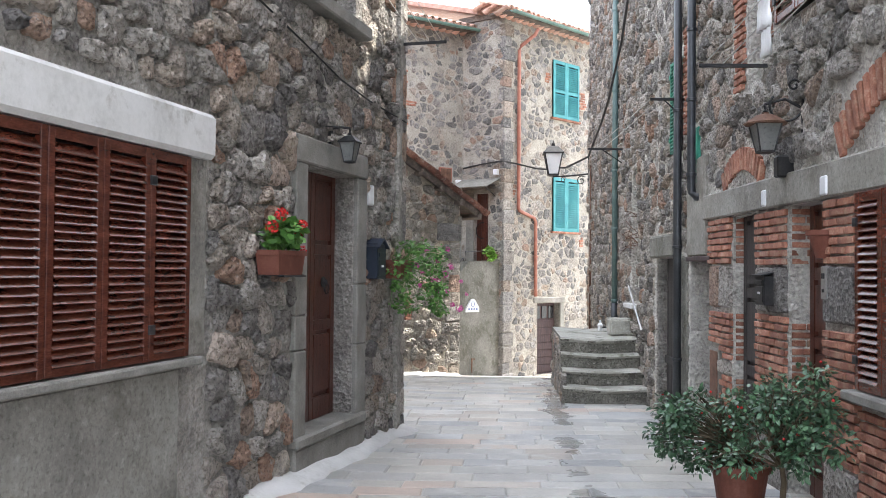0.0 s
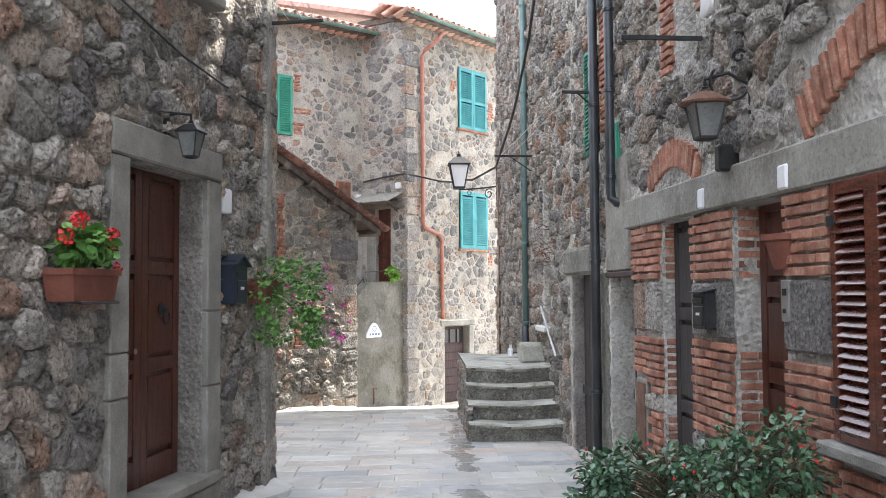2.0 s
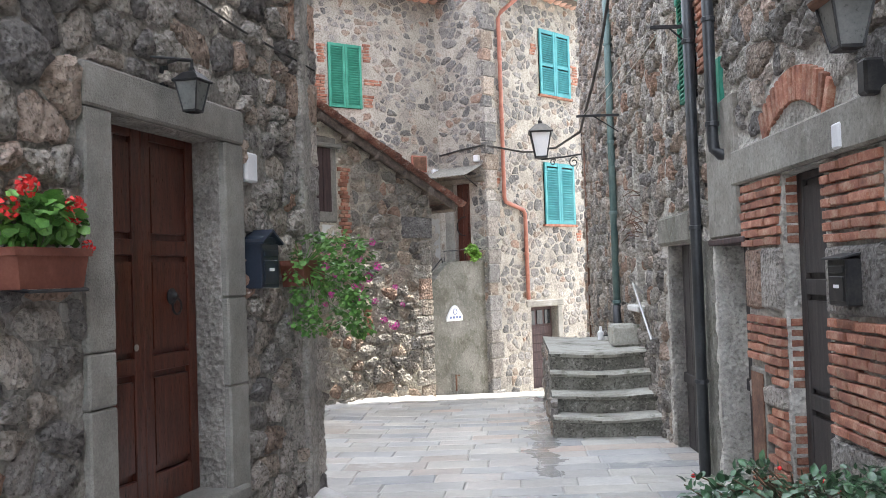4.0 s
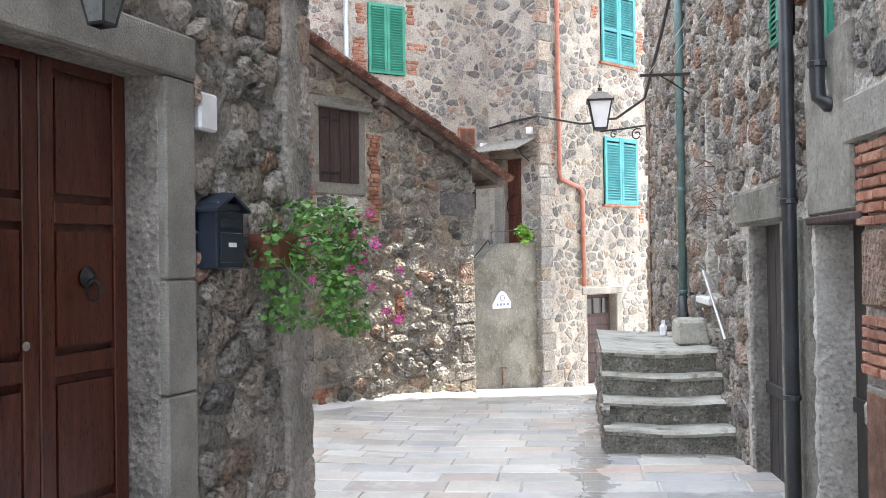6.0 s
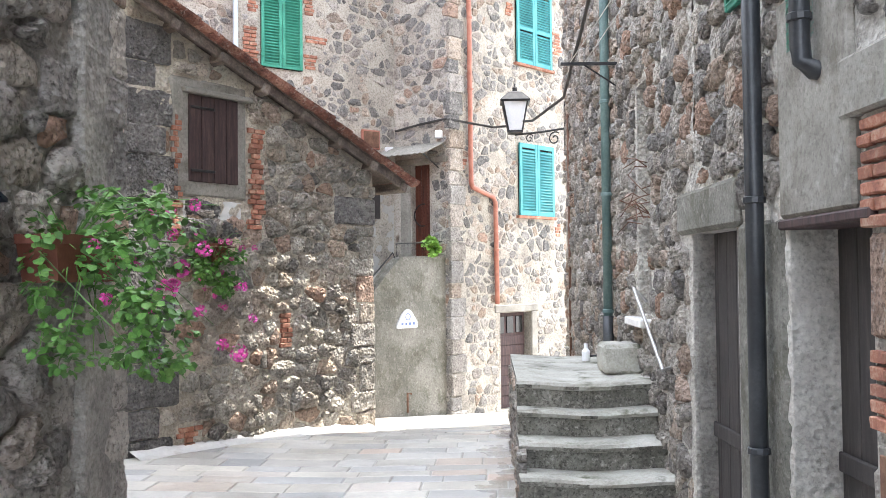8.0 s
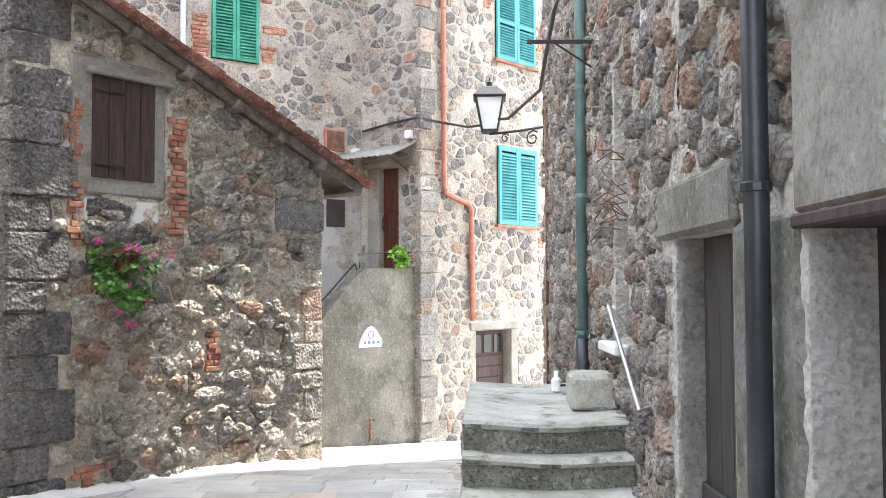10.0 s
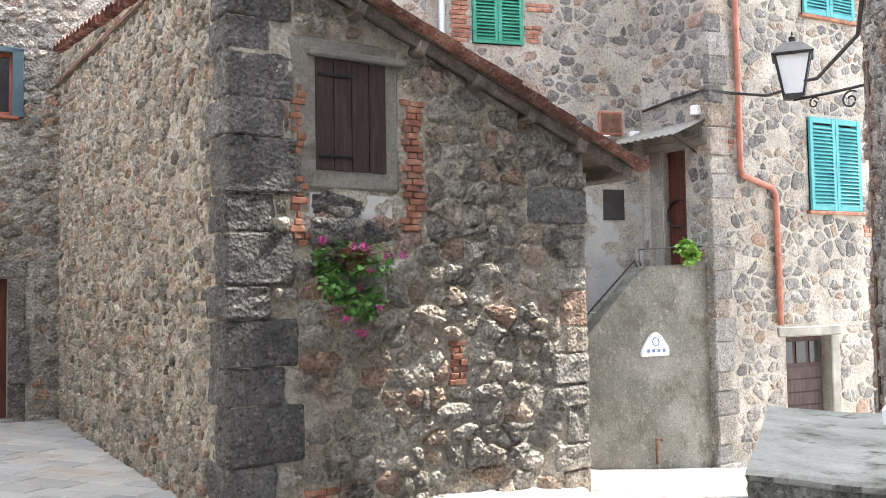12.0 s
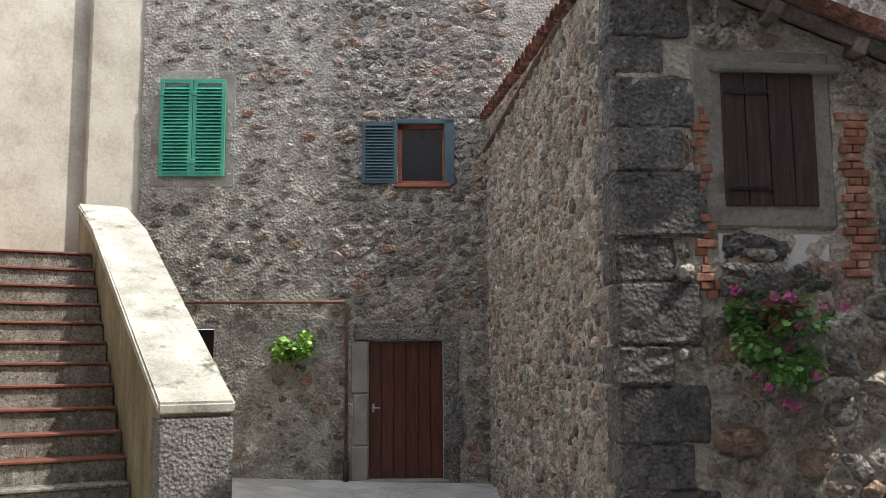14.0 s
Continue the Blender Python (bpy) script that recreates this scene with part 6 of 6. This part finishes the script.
rubble(end_l, wall_frame((-1.20, 10.56), (-7.2, 10.75)), 0.0, 1.4, -0.45, 5.0, 0.22, 1.5, [], m_stone_l, 15, 0.05, 0.012)

# houses on the other side
skip = [(h[0] - 0.05, h[1] + 0.05, h[2], h[3] + 0.04) for h in R_HOLES] + [(2.38, 8.0, 2.20, 2.53), (1.64, 2.54, 1.8, 2.97), (0.90, 1.70, -0.7, 1.85), (-0.46, 0.98, 1.82, 2.16)]
BR_R = [(2.62, 3.40, -0.25, 0.62, 0.0), (2.62, 3.40, 0.78, 1.28, 0.0), (2.56, 3.40, 1.74, 2.22, 0.03), (4.16, 4.93, 0.62, 1.30, 0.0), (4.16, 4.93, 1.72, 2.22, 0.0), (5.72, 6.28, 0.30, 1.28, 0.0), (5.72, 6.28, 1.72, 2.22, 0.0), (6.3, 7.9, -0.2, 0.78, 0.05), (3.50, 3.84, 3.4, 5.2, 0.06), (4.32, 4.6, 3.7, 5.2, 0.08), (1.42, 1.78, 3.3, 4.6, 0.1)]
for k, (a, b, c, d, rgd) in enumerate(BR_R):
    bricks(wall_r, WR, a, b, c, d, 700 + k, -0.030, 0.26, 0.068, rgd, holes=[(2.68, 3.04, 0.10, 0.88), *R_HOLES])
    skip.append((a - 0.02, b + 0.02, c, d))
for k, (a, b, c, d) in enumerate(((2.64, 3.0, 1.29, 1.73), (3.0, 3.40, 1.29, 1.73), (2.64, 3.40, 0.62, 0.77), (4.16, 4.52, 1.31, 1.71), (4.52, 4.93, 1.31, 1.71), (4.16, 4.93, 0.28, 0.61), (4.16, 4.93, -0.22, 0.27), (5.72, 6.29, 1.29, 1.71), (5.72, 6.29, -0.2, 0.29))):
    me = block_mesh("pier_stone", b - a - 0.014, 0.25, d - c - 0.012, 0.02, 0.007, 800 + k)
    me.materials.append(m_stone_r)
    ob = new("pier_stone", me)
    ob.parent = wall_r
    ob.matrix_world = WR @ pose((a + b) / 2, -0.034, c)
    skip.append((a, b, c, d))
for k, (u, c, d) in enumerate(((3.42, -0.2, 0.62), (3.42, 0.78, 1.28), (3.42, 1.74, 2.2), (4.95, 0.3, 1.3), (4.95, 1.72, 2.2))):
    bricks(wall_r, WR @ pose(u, 0, 0, 0, 0, 90), 0.02, 0.20, c, d, 760 + k, -0.006, 0.25, 0.068)
for cu, half, zc, rise, nb in ((3.74, 0.58, 2.50, 0.20, 15), (6.95, 0.95, 2.52, 0.36, 22)):
    for k in range(nb):
        s = -1 + 2 * (k + 0.5) / nb
        ob = new("arch_brick", random.Random(k).choice(BRICKS))
        ob.parent = wall_r
        ob.matrix_world = WR @ pose(cu + s * half, -0.034, zc + rise * (1 - s * s) - 0.02, 0, s * 26 - 90, 0) @ Matrix.Diagonal((0.9 if half < 0.8 else 1.15, 1, 1.25, 1)) @ pose(0.06, 0, -0.026)
    skip.append((cu - half, cu + half, zc - 0.05, zc + rise + 0.14))
rubble(wall_r, WR, 0.0, 8.5, -0.5, 7.2, 0.20, 1.45, skip, m_stone_r, 16, 0.045, 0.013, (2.6, 2.8), 300)
skip2 = [(5.48, 6.10, 1.1, 3.32), (7.1, 7.6, 1.82, 2.16), (7.4, 7.6, -0.6, 1.85)]
rubble(wall_r2, WR2, 0.0, 7.58, -0.9, 7.7, 0.19, 1.45, skip2, m_stone_r, 17, 0.048, 0.014, (6.4, 2.0), 300)

# houses behind
skip = [(h[0] - 0.05, h[1] + 0.05, h[2] - 0.05, h[3] + 0.05) for h in F_HOLES] + [(1.18, 2.54, 0.8, 1.0), (2.28, 2.5, -1.2, 0.85)]
skip += quoins(wall_f, WF, 1, -0.02, -1.2, 7.7, (0.42, 0.28, 0.36), (0.34, 0.26, 0.40), 8, m_stone_t)
for k, (a, b, c, d) in enumerate(((3.1, 3.45, 6.0, 6.5), (1.55, 1.88, 6.5, 6.8), (0.05, 0.5, 3.45, 3.66), (3.12, 3.4, 2.3, 2.55))):
    bricks(wall_f, WF, a, b, c, d, 820 + k, -0.016, 0.24, 0.066, 0.1)
    skip.append((a, b, c, d))
rubble(wall_f, WF, 0.0, 5.0, -1.3, 7.8, 0.165, 1.35, skip, m_stone_t, 18, 0.016, 0.014, (1.6, 2.4), 300, jit=0.48, keep=0.84)
skip = [(0.10, 0.85, 1.3, 3.7)]

rubble(wall_t, WT, 0.0, 1.22, -1.3, 7.85, 0.19, 1.4, skip, m_stone_t, 19, 0.016, 0.012, (0.6, 4), 200, jit=0.48, keep=0.85)
skip = [(0.42, 1.29, 5.05, 6.47), (2.38, 2.84, 3.8, 4.22), (1.95, 3.13, -1.2, 3.1)]
for k, (a, b, c, d) in enumerate(((0.12, 0.45, 5.1, 5.75), (1.26, 1.55, 5.15, 5.45), (1.26, 1.75, 5.62, 5.80), (1.26, 1.50, 6.1, 6.5), (0.2, 0.45, 6.0, 6.4))):
    bricks(wall_g, WG, a, b, c, d, 840 + k, -0.016, 0.24, 0.066, 0.06)
    skip.append((a, b, c, d))
rubble(wall_g, WG, -2.6, 3.13, 2.2, 7.6, 0.15, 1.3, skip, m_stone_t, 20, 0.012, 0.014, (1.9, 4.6), 300, jit=0.48, keep=0.72)

# court house
skip = [(h[0] - 0.06, h[1] + 0.06, h[2] - 0.06, h[3] + 0.06) for h in C_HOLES] + [(-0.18, 1.42, -0.3, 2.1)]
rubble(wall_c, WC, -0.45, 2.1, -0.25, 7.2, 0.15, 1.5, skip, m_stone_r, 23, 0.03, 0.016, (0.8, 2.6), 300)
t = boxed("plaster_patch_court", -2.98, -1.78, -0.004, 0.05, 3.98, 5.68, m_plaster, None, 0.02, m=WC)
tagged(t, "grey plaster surround of green shutters", "plaster", kind="structure")
rubble(wall_c, WC, -3.0, -0.45, -0.25, 7.2, 0.16, 1.5, skip + [(-3.0, -1.75, 3.95, 5.7)], m_stone_r, 24, 0.02, 0.035, None, 0, keep=0.75, jit=0.45)

# stone cheek of the steps
m_cheek = wall_frame((0.84, 16.5), (0.84, 13.3))
rubble(steps, m_cheek, 0.0, 2.42, -0.45, 0.60, 0.19, 1.4, [], m_stone_r, 25, 0.03, 0.012, (2.0, 0.2), 60)
rubble(steps, m_cheek, 2.42, 3.12, -0.45, 0.16, 0.17, 1.4, [], m_stone_r, 26, 0.03, 0.012, (3.0, 0.0), 20)


# ---- paving ----
def paving():
    rg = random.Random(77)
    flags = []
    y, row = -3.0, 0
    while y < 25.0:
        h = rg.uniform(0.24, 0.38)
        x = -13.0 + rg.uniform(0, 0.4)
        while x < 4.2:
            w = rg.uniform(0.38, 0.85)
            cx, cy = x + w / 2, y + h / 2
            left = -2.2 + 0.201 * (cy - 5.945) if cy < 10.7 else -13.0
            right = 2.75 - 0.058 * (cy - 5.0) if cy < 20.4 else 4.2
            if left - 0.3 < cx < right + 0.1:
                flags.append((x, x + w, y, y + h))
            x += w
        y += h
        row += 1
    slots = []
    for x0, x1, y0, y1 in flags:
        cx, cy = (x0 + x1) / 2, (y0 + y1) / 2
        V = []
        tilt = rg.uniform(-0.004, 0.004)
        for (dx, dz) in ((0.004, -0.05), (0.005, -0.007), (0.016, 0.0)):
            for px, py in ((x0 + dx, y0 + dx), (x1 - dx, y0 + dx), (x1 - dx, y1 - dx), (x0 + dx, y1 - dx)):
                yy = py + 0.10 * (px - 0.7)
                V.append((px + rg.uniform(-0.006, 0.006), yy + rg.uniform(-0.006, 0.006), gz(px, yy) + dz + tilt * (1 if px > cx else -1)))
        F = [(8, 9, 10, 11)] + [(r * 4 + k, r * 4 + (k + 1) % 4, r * 4 + 4 + (k + 1) % 4, r * 4 + 4 + k) for r in (0, 1) for k in range(4)]
        d = math.hypot((cx - 0.2) * 1.2, cy - 12.5)
        slots.append((d, V, F))
    slots.sort(key=lambda s: s[0])
    for d, V, F in slots[:300]:
        mesh_object("flagstone", V, F, m_flag, ground)
    V, F = [], []
    for d, v, f in slots[300:]:
        n = len(V)
        V.extend(v)
        F.extend(tuple(i + n for i in q) for q in f)
    tagged(mesh_object("flagstones", V, F, m_flag, ground), kind="stuff")


paving()

# cement fillets where walls meet the paving
def fillet(name, pts, w, h, material, label):
    bm = bmesh.new()
    rg = random.Random(len(pts))
    rows = []
    for i, (x, y) in enumerate(pts):
        a, b = Vector(pts[max(i - 1, 0)]), Vector(pts[min(i + 1, len(pts) - 1)])
        d = (b - a).normalized()
        nx, ny = d.y, -d.x
        ww, hh = w * rg.uniform(0.6, 1.3), h * rg.uniform(0.7, 1.2)
        z = gz(x, y)
        rows.append([bm.verts.new((x - nx * 0.08, y - ny * 0.08, z + hh)), bm.verts.new((x + nx * ww * 0.3, y + ny * ww * 0.3, z + hh * 0.55)), bm.verts.new((x + nx * ww, y + ny * ww, z + 0.006)), bm.verts.new((x + nx * ww, y + ny * ww, z - 0.05))])
    for q, s in zip(rows, rows[1:]):
        for k in range(3):
            bm.faces.new((q[k], q[k + 1], s[k + 1], s[k]))
    return tagged(part(name, bm, material, smooth=True), label, "fillet", kind="structure")


fillet("trim_west", [(-2.136 + 0.2011 * (y - 5.945), y) for y in [-3 + 0.25 * i for i in range(55)] if y < 10.6], 0.20, 0.13, m_white, "pale cement fillet along the house foot")
fillet("trim_outhouse", [(WH @ Vector((u, 0, 0))).to_2d().to_tuple() for u in [0.2 * i for i in range(19)]], 0.22, 0.10, m_white, "pale cement fillet at the outhouse foot")
